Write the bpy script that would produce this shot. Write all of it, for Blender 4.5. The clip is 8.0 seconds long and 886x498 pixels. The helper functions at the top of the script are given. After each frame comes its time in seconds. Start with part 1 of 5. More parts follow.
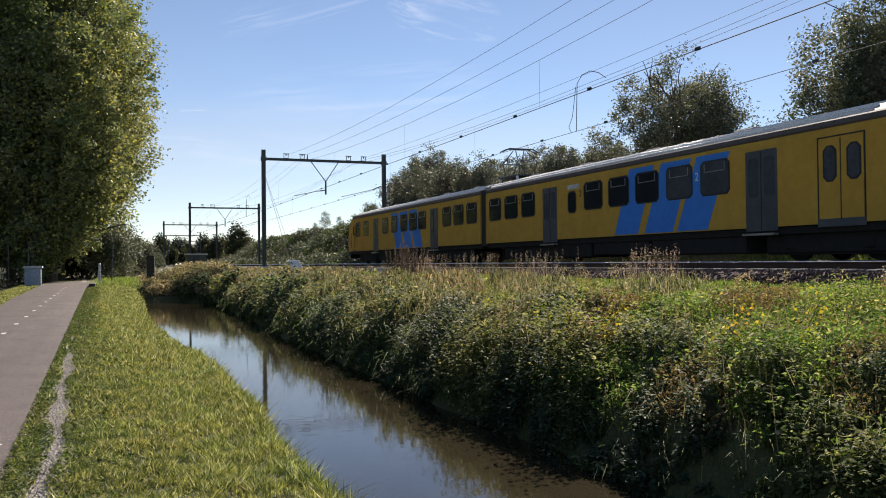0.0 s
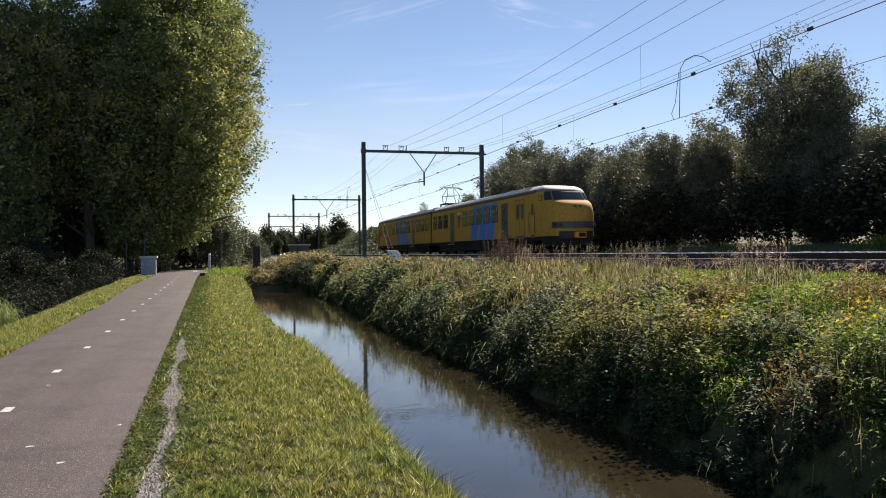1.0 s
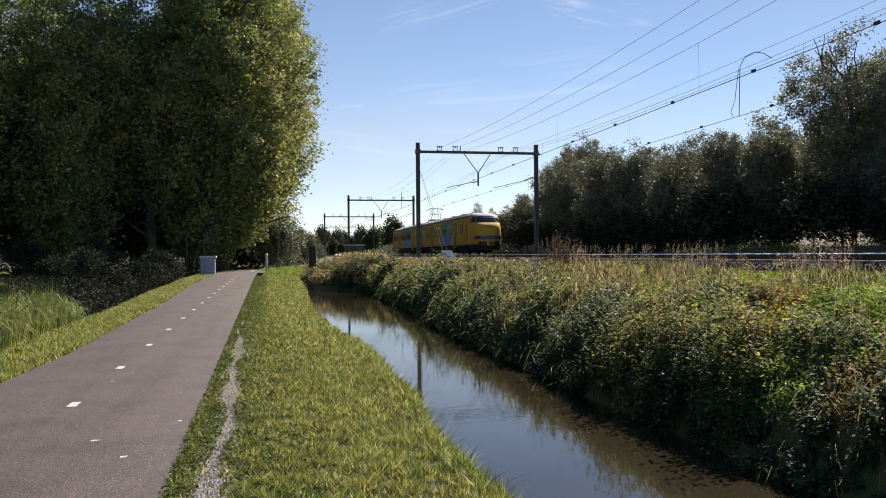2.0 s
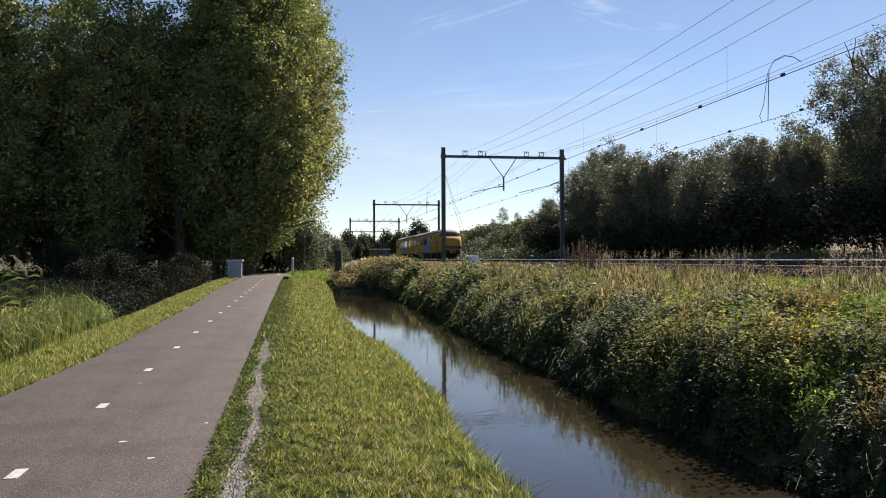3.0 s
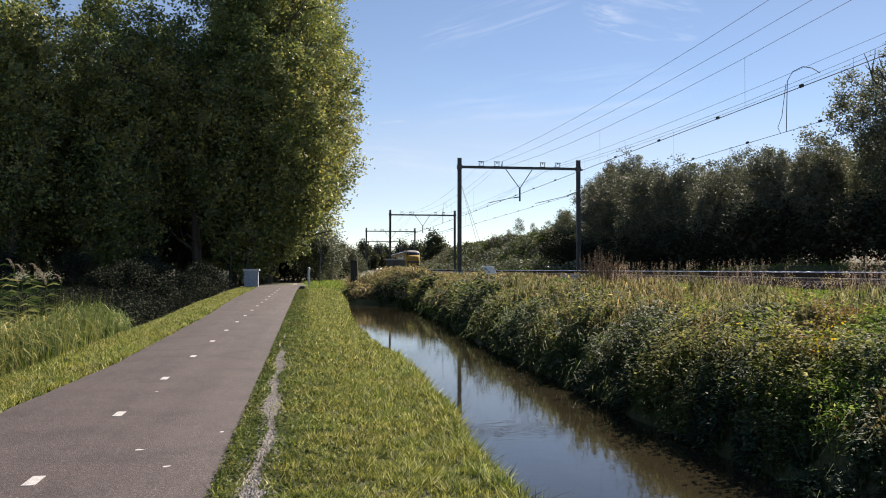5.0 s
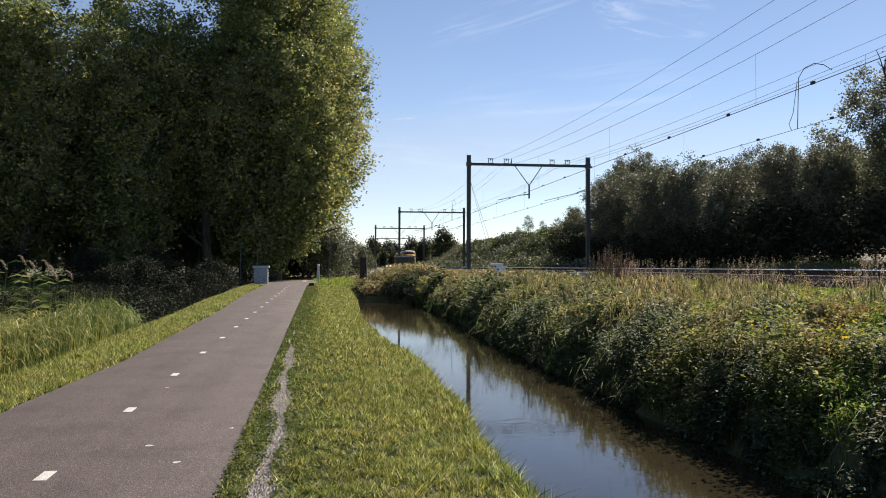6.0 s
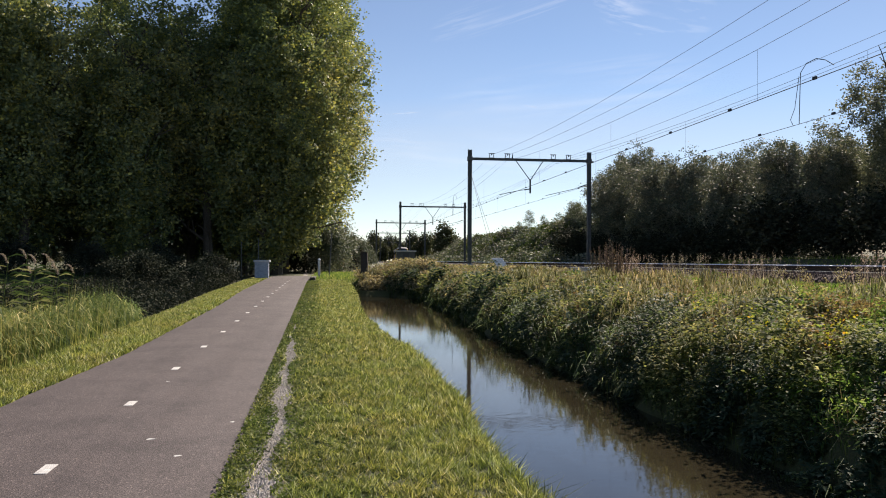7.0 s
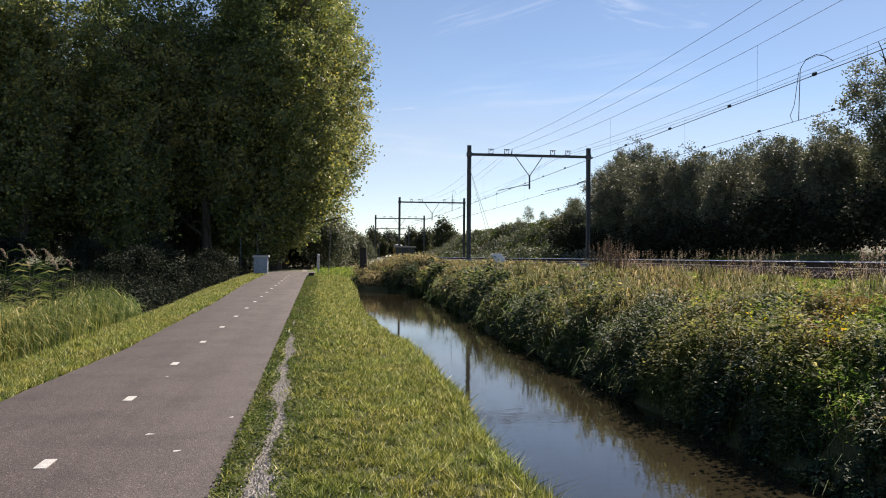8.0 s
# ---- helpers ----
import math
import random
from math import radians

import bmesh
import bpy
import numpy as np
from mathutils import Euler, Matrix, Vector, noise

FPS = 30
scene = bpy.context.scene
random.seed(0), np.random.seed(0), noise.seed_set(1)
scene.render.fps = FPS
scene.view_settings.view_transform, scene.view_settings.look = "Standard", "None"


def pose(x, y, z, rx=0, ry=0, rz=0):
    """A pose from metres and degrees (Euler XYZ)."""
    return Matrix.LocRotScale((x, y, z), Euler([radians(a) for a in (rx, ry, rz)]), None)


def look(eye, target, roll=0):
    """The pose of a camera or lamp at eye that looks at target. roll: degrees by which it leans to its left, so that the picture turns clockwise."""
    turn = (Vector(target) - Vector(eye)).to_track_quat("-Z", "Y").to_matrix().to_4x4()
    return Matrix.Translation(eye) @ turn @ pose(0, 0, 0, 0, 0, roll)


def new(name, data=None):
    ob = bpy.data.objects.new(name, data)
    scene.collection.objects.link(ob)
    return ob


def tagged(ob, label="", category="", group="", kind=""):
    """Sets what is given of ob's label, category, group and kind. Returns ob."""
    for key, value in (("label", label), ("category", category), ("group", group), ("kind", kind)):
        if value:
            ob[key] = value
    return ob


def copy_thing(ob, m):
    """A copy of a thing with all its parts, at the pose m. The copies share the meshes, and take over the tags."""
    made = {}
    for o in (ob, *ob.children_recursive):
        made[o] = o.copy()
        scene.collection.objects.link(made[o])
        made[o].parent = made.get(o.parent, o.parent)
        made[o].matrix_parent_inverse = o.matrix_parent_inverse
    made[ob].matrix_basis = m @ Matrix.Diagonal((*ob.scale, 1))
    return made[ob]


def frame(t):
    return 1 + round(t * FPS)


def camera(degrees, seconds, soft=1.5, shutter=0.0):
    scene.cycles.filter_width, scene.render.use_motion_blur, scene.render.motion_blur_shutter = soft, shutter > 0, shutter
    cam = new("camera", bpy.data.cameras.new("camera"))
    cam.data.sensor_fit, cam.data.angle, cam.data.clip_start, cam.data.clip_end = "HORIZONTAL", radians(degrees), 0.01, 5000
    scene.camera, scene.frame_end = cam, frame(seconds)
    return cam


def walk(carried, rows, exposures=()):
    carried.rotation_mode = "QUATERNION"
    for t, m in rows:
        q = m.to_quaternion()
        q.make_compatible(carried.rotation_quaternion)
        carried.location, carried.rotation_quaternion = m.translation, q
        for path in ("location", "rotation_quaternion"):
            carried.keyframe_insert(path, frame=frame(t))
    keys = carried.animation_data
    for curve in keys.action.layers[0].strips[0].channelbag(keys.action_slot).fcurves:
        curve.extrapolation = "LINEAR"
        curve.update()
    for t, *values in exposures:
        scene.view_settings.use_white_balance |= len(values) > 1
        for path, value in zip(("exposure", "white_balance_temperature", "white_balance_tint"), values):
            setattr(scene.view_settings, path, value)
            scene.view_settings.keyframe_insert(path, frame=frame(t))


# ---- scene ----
cam = camera(56.35, 8.0, 1.0)
# seconds, yaw, pitch, roll: a hand-held pan from one spot beside the path
EYE = (0.0, 0.0, 1.75)
PAN = [
    (0.0, -21.632, 0.892, 0.594), (0.5, -17.838, 0.611, 0.633), (1.0, -14.857, 0.296, 0.576), (1.5, -12.71, 0.251, 0.536),
    (3.0, -9.387, 0.684, 0.227), (3.5, -9.154, 1.19, 0.149), (4.0, -8.964, 1.508, 0.059), (4.5, -8.692, 1.461, -0.023),
    (6.0, -7.661, 1.209, -0.162), (6.5, -7.613, 1.019, -0.244), (7.0, -7.606, 0.84, -0.3), (7.5, -7.622, 0.509, -0.346), (8.0, -7.665, 0.539, -0.391),
]
walk(cam, [(t, pose(*EYE, 90 + pitch, roll, yaw)) for t, yaw, pitch, roll in PAN],
     exposures=[(0.0, 1.02, 7180, 16), (8.0, 1.02, 7180, 16)])

# ---- light ----
SUN_AZ, SUN_EL = 36.0, 35.0
world = bpy.data.worlds.new("sky")
scene.world = world
world.use_nodes = True
sky = world.node_tree.nodes.new("ShaderNodeTexSky")
sky.sky_type, sky.sun_disc = "NISHITA", False
sky.sun_elevation, sky.sun_rotation = radians(SUN_EL), radians(SUN_AZ)
sky.air_density, sky.dust_density, sky.ozone_density = 0.8, 0.0, 3.0
world.node_tree.links.new(sky.outputs[0], world.node_tree.nodes["Background"].inputs[0])
world.node_tree.nodes["Background"].inputs[1].default_value = 0.062
sun = new("sun", bpy.data.lights.new("sun", "SUN"))
sun.data.energy, sun.data.angle, sun.data.color = 5.0, radians(0.6), (1.0, 0.95, 0.87)
s_dir = Vector((math.sin(radians(SUN_AZ)) * math.cos(radians(SUN_EL)), math.cos(radians(SUN_AZ)) * math.cos(radians(SUN_EL)), math.sin(radians(SUN_EL))))
sun.matrix_world = look(s_dir * 60, (0, 0, 0))

# ---- materials ----
rng = np.random.default_rng(7)


def nodes_of(name):
    m = bpy.data.materials.new(name)
    m.use_nodes = True
    n = m.node_tree.nodes
    return m, n, m.node_tree.links, n["Principled BSDF"]


def ramp(n, stops):
    r = n.new("ShaderNodeValToRGB")
    while len(r.color_ramp.elements) < len(stops):
        r.color_ramp.elements.new(0.5)
    for e, (p, c) in zip(r.color_ramp.elements, stops):
        e.position, e.color = p, (*c, 1)
    return r


def noise_node(n, l, scale, detail=6, rough=0.6, coord="Object", stretch=None):
    tc = n.new("ShaderNodeTexCoord")
    t = n.new("ShaderNodeTexNoise")
    t.inputs["Scale"].default_value, t.inputs["Detail"].default_value, t.inputs["Roughness"].default_value = scale, detail, rough
    if stretch:
        mp = n.new("ShaderNodeMapping")
        mp.inputs["Scale"].default_value = stretch
        l.new(tc.outputs[coord], mp.inputs[0])
        l.new(mp.outputs[0], t.inputs["Vector"])
    else:
        l.new(tc.outputs[coord], t.inputs["Vector"])
    return t


def mixed(n, l, mode, fac, a, b):
    m = n.new("ShaderNodeMix")
    m.data_type, m.blend_type = "RGBA", mode
    for sock, val in ((m.inputs[0], fac), (m.inputs[6], a), (m.inputs[7], b)):
        if isinstance(val, (int, float)):
            sock.default_value = val
        elif isinstance(val, tuple):
            sock.default_value = (*val, 1)
        else:
            l.new(val, sock)
    return m.outputs[2]


def bumped(n, l, bsdf, height, strength, dist=0.02):
    b = n.new("ShaderNodeBump")
    b.inputs["Strength"].default_value, b.inputs["Distance"].default_value = strength, dist
    l.new(height, b.inputs["Height"])
    l.new(b.outputs[0], bsdf.inputs["Normal"])


def surface(name, stops, rough=0.7, metal=0.0, scale=3.0, fine=40.0, bump=0.2, dist=0.01, coat=0.0, stretch=None, spec=0.5, grain=0.8):
    """A two-scale surface: large blotches through the ramp, fine grain over them."""
    m, n, l, p = nodes_of(name)
    big = noise_node(n, l, scale, 5, 0.6, stretch=stretch)
    r = ramp(n, stops)
    l.new(big.outputs[0], r.inputs[0])
    small = noise_node(n, l, fine, 4, 0.7)
    g = ramp(n, [(0.4, (0.55, 0.55, 0.55)), (0.6, (1.45, 1.45, 1.45))])
    l.new(small.outputs[0], g.inputs[0])
    l.new(mixed(n, l, "MULTIPLY", grain, r.outputs[0], g.outputs[0]), p.inputs["Base Color"])
    p.inputs["Roughness"].default_value, p.inputs["Metallic"].default_value = rough, metal
    p.inputs["Coat Weight"].default_value = coat
    p.inputs["Specular IOR Level"].default_value = spec
    if bump:
        bumped(n, l, p, small.outputs[0], bump, dist)
    return m


def leafy(name, stops, through_part=0.45, rough=0.65, gloss=0.12, patch=0.5):
    """Leaves and blades: each leaf takes its own tint, and lets light through."""
    m, n, l, p = nodes_of(name)
    g = n.new("ShaderNodeNewGeometry")
    r = ramp(n, stops)
    l.new(g.outputs["Random Per Island"], r.inputs[0])
    big = noise_node(n, l, patch, 5, 0.7)
    t = ramp(n, [(0.34, (0.4, 0.52, 0.42)), (0.66, (1.6, 1.42, 1.25))])
    l.new(big.outputs[0], t.inputs[0])
    wide = noise_node(n, l, patch * 0.13, 3, 0.6)
    hue = ramp(n, [(0.38, (0.92, 1.01, 0.94)), (0.62, (1.08, 1.01, 1.0))])
    l.new(wide.outputs[0], hue.inputs[0])
    c = mixed(n, l, "MULTIPLY", 1.0, mixed(n, l, "MULTIPLY", 1.0, r.outputs[0], t.outputs[0]), hue.outputs[0])
    l.new(c, p.inputs["Base Color"])
    p.inputs["Roughness"].default_value = rough
    p.inputs["Specular IOR Level"].default_value = gloss
    tr = n.new("ShaderNodeBsdfTranslucent")
    warm = mixed(n, l, "MULTIPLY", 1.0, c, (1.3, 1.3, 0.9))
    l.new(warm, tr.inputs[0])
    mx = n.new("ShaderNodeMixShader")
    mx.inputs[0].default_value = through_part
    l.new(p.outputs[0], mx.inputs[1])
    l.new(tr.outputs[0], mx.inputs[2])
    l.new(mx.outputs[0], n["Material Output"].inputs[0])
    return m


M = {}
M["marking"] = surface("marking_paint", [(0.35, (0.36, 0.35, 0.34)), (0.7, (0.58, 0.57, 0.55))], 0.6, scale=14, fine=160, bump=0.3, dist=0.003)
M["rail"] = surface("rail_steel_rusty", [(0.3, (0.025, 0.014, 0.01)), (0.7, (0.05, 0.03, 0.022))], 0.85, scale=6, fine=60)
M["rail_top"] = surface("polished_rail_head", [(0.3, (0.5, 0.5, 0.5)), (0.7, (0.62, 0.62, 0.6))], 0.28, 1.0, scale=2, fine=30, bump=0.02)
M["ballast"] = surface("ballast_stone", [(0.3, (0.04, 0.028, 0.027)), (0.7, (0.09, 0.065, 0.062))], 0.95, spec=0.1, scale=8, fine=40, bump=0.8, dist=0.03)
M["sleeper"] = surface("sleeper_concrete", [(0.3, (0.22, 0.2, 0.18)), (0.7, (0.32, 0.3, 0.27))], 0.9)
M["mast"] = surface("weathered_mast_steel", [(0.3, (0.06, 0.07, 0.075)), (0.7, (0.11, 0.12, 0.125))], 0.55, 0.3, scale=2, fine=25)
M["wire"] = surface("dark_copper_wire", [(0.3, (0.03, 0.034, 0.038)), (0.7, (0.05, 0.055, 0.06))], 0.8, 0.0)
M["yellow"] = surface("yellow_train_paint", [(0.3, (0.5, 0.28, 0.05)), (0.7, (0.56, 0.32, 0.06))], 0.8, scale=0.8, fine=3, bump=0.0, grain=0.12, spec=0.12)
# Slightly darker, mottled yellow: the nose's shade is put into the colour.
M["yellow_nose_shade"] = surface("shade_in_yellow_nose_paint", [(0.3, (0.44, 0.25, 0.05)), (0.7, (0.5, 0.29, 0.06))], 0.8, scale=1.6, fine=9, bump=0.0, grain=0.3, spec=0.1)
M["blue"] = surface("blue_stripe_paint", [(0.3, (0.025, 0.19, 0.6)), (0.7, (0.035, 0.22, 0.66))], 0.6, scale=0.8, fine=3, bump=0.0, grain=0.12, spec=0.3)
M["roof"] = surface("grey_roof_paint", [(0.3, (0.15, 0.14, 0.14)), (0.7, (0.22, 0.21, 0.21))], 0.7, scale=1.5, fine=12, bump=0.1)
M["gutter"] = surface("dark_grey_eaves", [(0.3, (0.075, 0.062, 0.062)), (0.7, (0.11, 0.092, 0.092))], 0.6)
M["door_grey"] = surface("dark_grey_door_paint", [(0.3, (0.05, 0.055, 0.065)), (0.7, (0.075, 0.08, 0.09))], 0.5, scale=1.2)
M["under"] = surface("grimy_underframe", [(0.3, (0.006, 0.0055, 0.005)), (0.7, (0.016, 0.014, 0.012))], 0.85)
M["rubber"] = surface("black_rubber", [(0.3, (0.012, 0.012, 0.012)), (0.7, (0.02, 0.02, 0.02))], 0.6)
M["alu"] = surface("window_frame_metal", [(0.3, (0.35, 0.35, 0.34)), (0.7, (0.5, 0.5, 0.48))], 0.4, 0.8)
M["white"] = surface("white_paint", [(0.3, (0.66, 0.68, 0.7)), (0.7, (0.8, 0.8, 0.8))], 0.6)
M["orange"] = surface("orange_yellow_box", [(0.3, (0.7, 0.3, 0.02)), (0.7, (0.8, 0.36, 0.03))], 0.5)
# Ribs near white: the roof's sun glint is put into their colour.
M["rib"] = surface("glint_pale_roof_rib", [(0.3, (0.6, 0.6, 0.6)), (0.7, (0.72, 0.72, 0.71))], 0.35, 0.0)
M["clover"] = leafy("clover_leaves", [(0.0, (0.0432, 0.064, 0.0263)), (0.6, (0.0936, 0.124, 0.045)), (1.0, (0.187, 0.216, 0.0975))], 0.3, patch=5.0)
M["bark"] = surface("grey_brown_bark", [(0.3, (0.06, 0.05, 0.04)), (0.7, (0.13, 0.11, 0.09))], 0.95, scale=2.5, fine=18, bump=0.9, dist=0.05, stretch=(1, 1, 0.25))
M["wood"] = surface("dark_tarred_timber", [(0.3, (0.025, 0.02, 0.016)), (0.7, (0.06, 0.05, 0.04))], 0.9, stretch=(1, 1, 0.2))
M["limewash"] = surface("blue_white_masonry_paint", [(0.3, (0.27, 0.32, 0.38)), (0.7, (0.42, 0.47, 0.53))], 0.85, scale=4)
M["cabin"] = surface("grey_green_cabin_sheet", [(0.3, (0.07, 0.08, 0.085)), (0.7, (0.11, 0.12, 0.125))], 0.6)
M["concrete"] = surface("pale_concrete", [(0.3, (0.42, 0.42, 0.42)), (0.7, (0.58, 0.58, 0.57))], 0.9)
M["pebble"] = surface("grey_pebble", [(0.3, (0.22, 0.2, 0.18)), (0.7, (0.42, 0.39, 0.36))], 0.9)


def make_glass():
    m, n, l, p = nodes_of("tinted_window_glass")
    p.inputs["Base Color"].default_value = (0.02, 0.024, 0.028, 1)
    p.inputs["Roughness"].default_value = 0.06
    p.inputs["IOR"].default_value = 1.5
    return m


M["glass"] = make_glass()
# Greyer glass: the sky's sheen on these panes is put into the base colour.
M["sky_sheen_glass"] = surface("sky_sheen_train_glass", [(0.3, (0.055, 0.06, 0.07)), (0.7, (0.085, 0.094, 0.105))], 0.16, scale=1.5, fine=8, bump=0.0, grain=0.25)


def make_water():
    m, n, l, p = nodes_of("murky_ditch_water")
    big = noise_node(n, l, 0.3, 3, 0.5)
    r = ramp(n, [(0.3, (0.02, 0.0165, 0.01)), (0.7, (0.031, 0.026, 0.016))])
    l.new(big.outputs[0], r.inputs[0])
    l.new(r.outputs[0], p.inputs["Base Color"])
    p.inputs["Roughness"].default_value, p.inputs["IOR"].default_value = 0.0, 1.4
    w = noise_node(n, l, 5.0, 4, 0.55, stretch=(0.7, 1.0, 1))
    bumped(n, l, p, w.outputs[0], 0.075, 0.02)
    return m


M["water"] = make_water()


def make_asphalt():
    """Mauve-grey asphalt: aggregate, blotches, long worn lanes and darker oily stains."""
    m, n, l, p = nodes_of("asphalt")
    lanes = noise_node(n, l, 1.0, 4, 0.6, stretch=(1.6, 0.05, 1))
    r = ramp(n, [(0.35, (0.056, 0.044, 0.044)), (0.65, (0.078, 0.063, 0.062))])
    l.new(lanes.outputs[0], r.inputs[0])
    blot = noise_node(n, l, 0.9, 7, 0.68)
    b = ramp(n, [(0.36, (0.72, 0.71, 0.73)), (0.52, (1.0, 1.0, 1.0)), (0.72, (1.12, 1.1, 1.08))])
    l.new(blot.outputs[0], b.inputs[0])
    c = mixed(n, l, "MULTIPLY", 1.0, r.outputs[0], b.outputs[0])
    v = n.new("ShaderNodeTexVoronoi")
    v.inputs["Scale"].default_value = 95
    tc = n.new("ShaderNodeTexCoord")
    l.new(tc.outputs["Object"], v.inputs["Vector"])
    hue = n.new("ShaderNodeSeparateColor")
    l.new(v.outputs["Color"], hue.inputs[0])
    g = ramp(n, [(0.0, (0.45, 0.44, 0.45)), (0.6, (1.0, 1.0, 1.0)), (0.92, (1.3, 1.3, 1.28)), (1.0, (2.6, 2.5, 2.4))])
    l.new(hue.outputs[0], g.inputs[0])
    l.new(mixed(n, l, "MULTIPLY", 1.0, c, g.outputs[0]), p.inputs["Base Color"])
    p.inputs["Roughness"].default_value, p.inputs["Specular IOR Level"].default_value = 0.8, 0.33
    bumped(n, l, p, v.outputs["Distance"], 0.5, 0.006)
    return m


M["asphalt"] = make_asphalt()


def make_ground():
    """Soil and turf; bare earth and grit lie in a worn line beside the path."""
    m, n, l, p = nodes_of("turf_and_soil")
    big = noise_node(n, l, 0.6, 6, 0.65)
    r = ramp(n, [(0.3, (0.035, 0.04, 0.014)), (0.5, (0.065, 0.07, 0.02)), (0.72, (0.1, 0.09, 0.035))])
    l.new(big.outputs[0], r.inputs[0])
    small = noise_node(n, l, 25, 5, 0.7)
    g = ramp(n, [(0.3, (0.5, 0.5, 0.5)), (0.7, (1.3, 1.3, 1.3))])
    l.new(small.outputs[0], g.inputs[0])
    turf = mixed(n, l, "MULTIPLY", 1.0, r.outputs[0], g.outputs[0])
    tc = n.new("ShaderNodeTexCoord")
    sep = n.new("ShaderNodeSeparateXYZ")
    l.new(tc.outputs["Object"], sep.inputs[0])
    drift = n.new("ShaderNodeMath")
    drift.operation = "MULTIPLY_ADD"
    drift.inputs[1].default_value, drift.inputs[2].default_value = 0.0275, 0.32
    l.new(sep.outputs[1], drift.inputs[0])
    off = n.new("ShaderNodeMath")
    l.new(sep.outputs[0], off.inputs[0])
    l.new(drift.outputs[0], off.inputs[1])
    wob = noise_node(n, l, 0.9, 5, 0.7)
    w2 = n.new("ShaderNodeMath")
    w2.operation = "MULTIPLY_ADD"
    w2.inputs[1].default_value, w2.inputs[2].default_value = 0.34, -0.17
    l.new(wob.outputs[0], w2.inputs[0])
    add = n.new("ShaderNodeMath")
    l.new(off.outputs[0], add.inputs[0])
    l.new(w2.outputs[0], add.inputs[1])
    ab = n.new("ShaderNodeMath")
    ab.operation = "ABSOLUTE"
    l.new(add.outputs[0], ab.inputs[0])
    mask = ramp(n, [(0.12, (1, 1, 1)), (0.22, (0, 0, 0))])
    l.new(ab.outputs[0], mask.inputs[0])
    dirt = mixed(n, l, "MULTIPLY", 1.0, (0.2, 0.178, 0.15), g.outputs[0])
    l.new(mixed(n, l, "MIX", mask.outputs[0], turf, dirt), p.inputs["Base Color"])
    p.inputs["Roughness"].default_value = 0.95
    bumped(n, l, p, small.outputs[0], 0.7, 0.03)
    return m


M["ground"] = make_ground()
M["grass"] = leafy("mown_grass_blades", [(0.0, (0.0296, 0.0432, 0.0202)), (0.35, (0.104, 0.132, 0.047)), (0.7, (0.278, 0.305, 0.0952)), (0.9, (0.392, 0.404, 0.235)), (1.0, (0.609, 0.63, 0.56))], 0.38, patch=7.0)
M["meadow"] = leafy("rough_meadow_grass", [(0.0, (0.0475, 0.095, 0.03)), (0.5, (0.123, 0.199, 0.054)), (0.85, (0.209, 0.257, 0.084)), (1.0, (0.342, 0.314, 0.216))], 0.5, 0.65, 0.12, patch=1.6)
M["nettle"] = leafy("dark_nettle_leaves", [(0.0, (0.0323, 0.053, 0.0405)), (0.5, (0.0589, 0.088, 0.0621)), (0.9, (0.095, 0.128, 0.0837)), (1.0, (0.209, 0.22, 0.176))], 0.3, 0.68, 0.08, patch=1.6)
M["herb"] = leafy("bank_herb_leaves", [(0.0, (0.057, 0.08, 0.039)), (0.45, (0.123, 0.15, 0.0715)), (0.85, (0.247, 0.26, 0.13)), (1.0, (0.361, 0.35, 0.234))], 0.42, 0.7, 0.05, patch=1.6)
M["bank_blade"] = leafy("bank_grass_blades", [(0.0, (0.035, 0.065, 0.02)), (0.6, (0.07, 0.11, 0.032)), (1.0, (0.17, 0.19, 0.07))], 0.22, 0.65, 0.1, patch=1.2)
M["tussock"] = leafy("dry_olive_grass", [(0.0, (0.05, 0.06, 0.027)), (0.5, (0.11, 0.115, 0.055)), (0.85, (0.2, 0.185, 0.1)), (1.0, (0.36, 0.31, 0.21))], 0.4, 0.7, 0.06, patch=1.4)
M["dry"] = leafy("dry_seed_heads", [(0.0, (0.12, 0.1, 0.068)), (0.5, (0.25, 0.21, 0.15)), (1.0, (0.42, 0.38, 0.28))], 0.3)
M["russet"] = leafy("russet_dying_leaves", [(0.0, (0.1, 0.066, 0.045)), (0.5, (0.19, 0.13, 0.085)), (0.8, (0.26, 0.2, 0.09)), (1.0, (0.4, 0.33, 0.2))], 0.3, gloss=0.05, patch=1.5)
M["red"] = leafy("reddish_dock_stalks", [(0.0, (0.1, 0.07, 0.074)), (0.6, (0.16, 0.112, 0.118)), (1.0, (0.26, 0.2, 0.2))], 0.25)
M["gold"] = leafy("yellow_autumn_leaves", [(0.0, (0.2, 0.22, 0.04)), (0.6, (0.42, 0.36, 0.04)), (1.0, (0.5, 0.25, 0.05))], 0.45)
M["reed"] = leafy("reed_blades", [(0.0, (0.042, 0.075, 0.0338)), (0.5, (0.108, 0.15, 0.0598)), (0.85, (0.228, 0.25, 0.111)), (1.0, (0.456, 0.425, 0.26))], 0.36, 0.6, 0.12, patch=1.5)
M["plume"] = leafy("pale_reed_plumes", [(0.0, (0.24, 0.19, 0.221)), (1.0, (0.44, 0.361, 0.399))], 0.3)
M["poplar"] = leafy("poplar_leaves", [(0.0, (0.12, 0.156, 0.108)), (0.5, (0.192, 0.223, 0.129)), (0.88, (0.288, 0.291, 0.112)), (1.0, (0.48, 0.446, 0.134))], 0.33, 0.55, 0.26)
M["willow"] = leafy("willow_leaves", [(0.0, (0.0825, 0.099, 0.084)), (0.6, (0.138, 0.152, 0.125)), (1.0, (0.242, 0.253, 0.216))], 0.24, 0.6, 0.14)
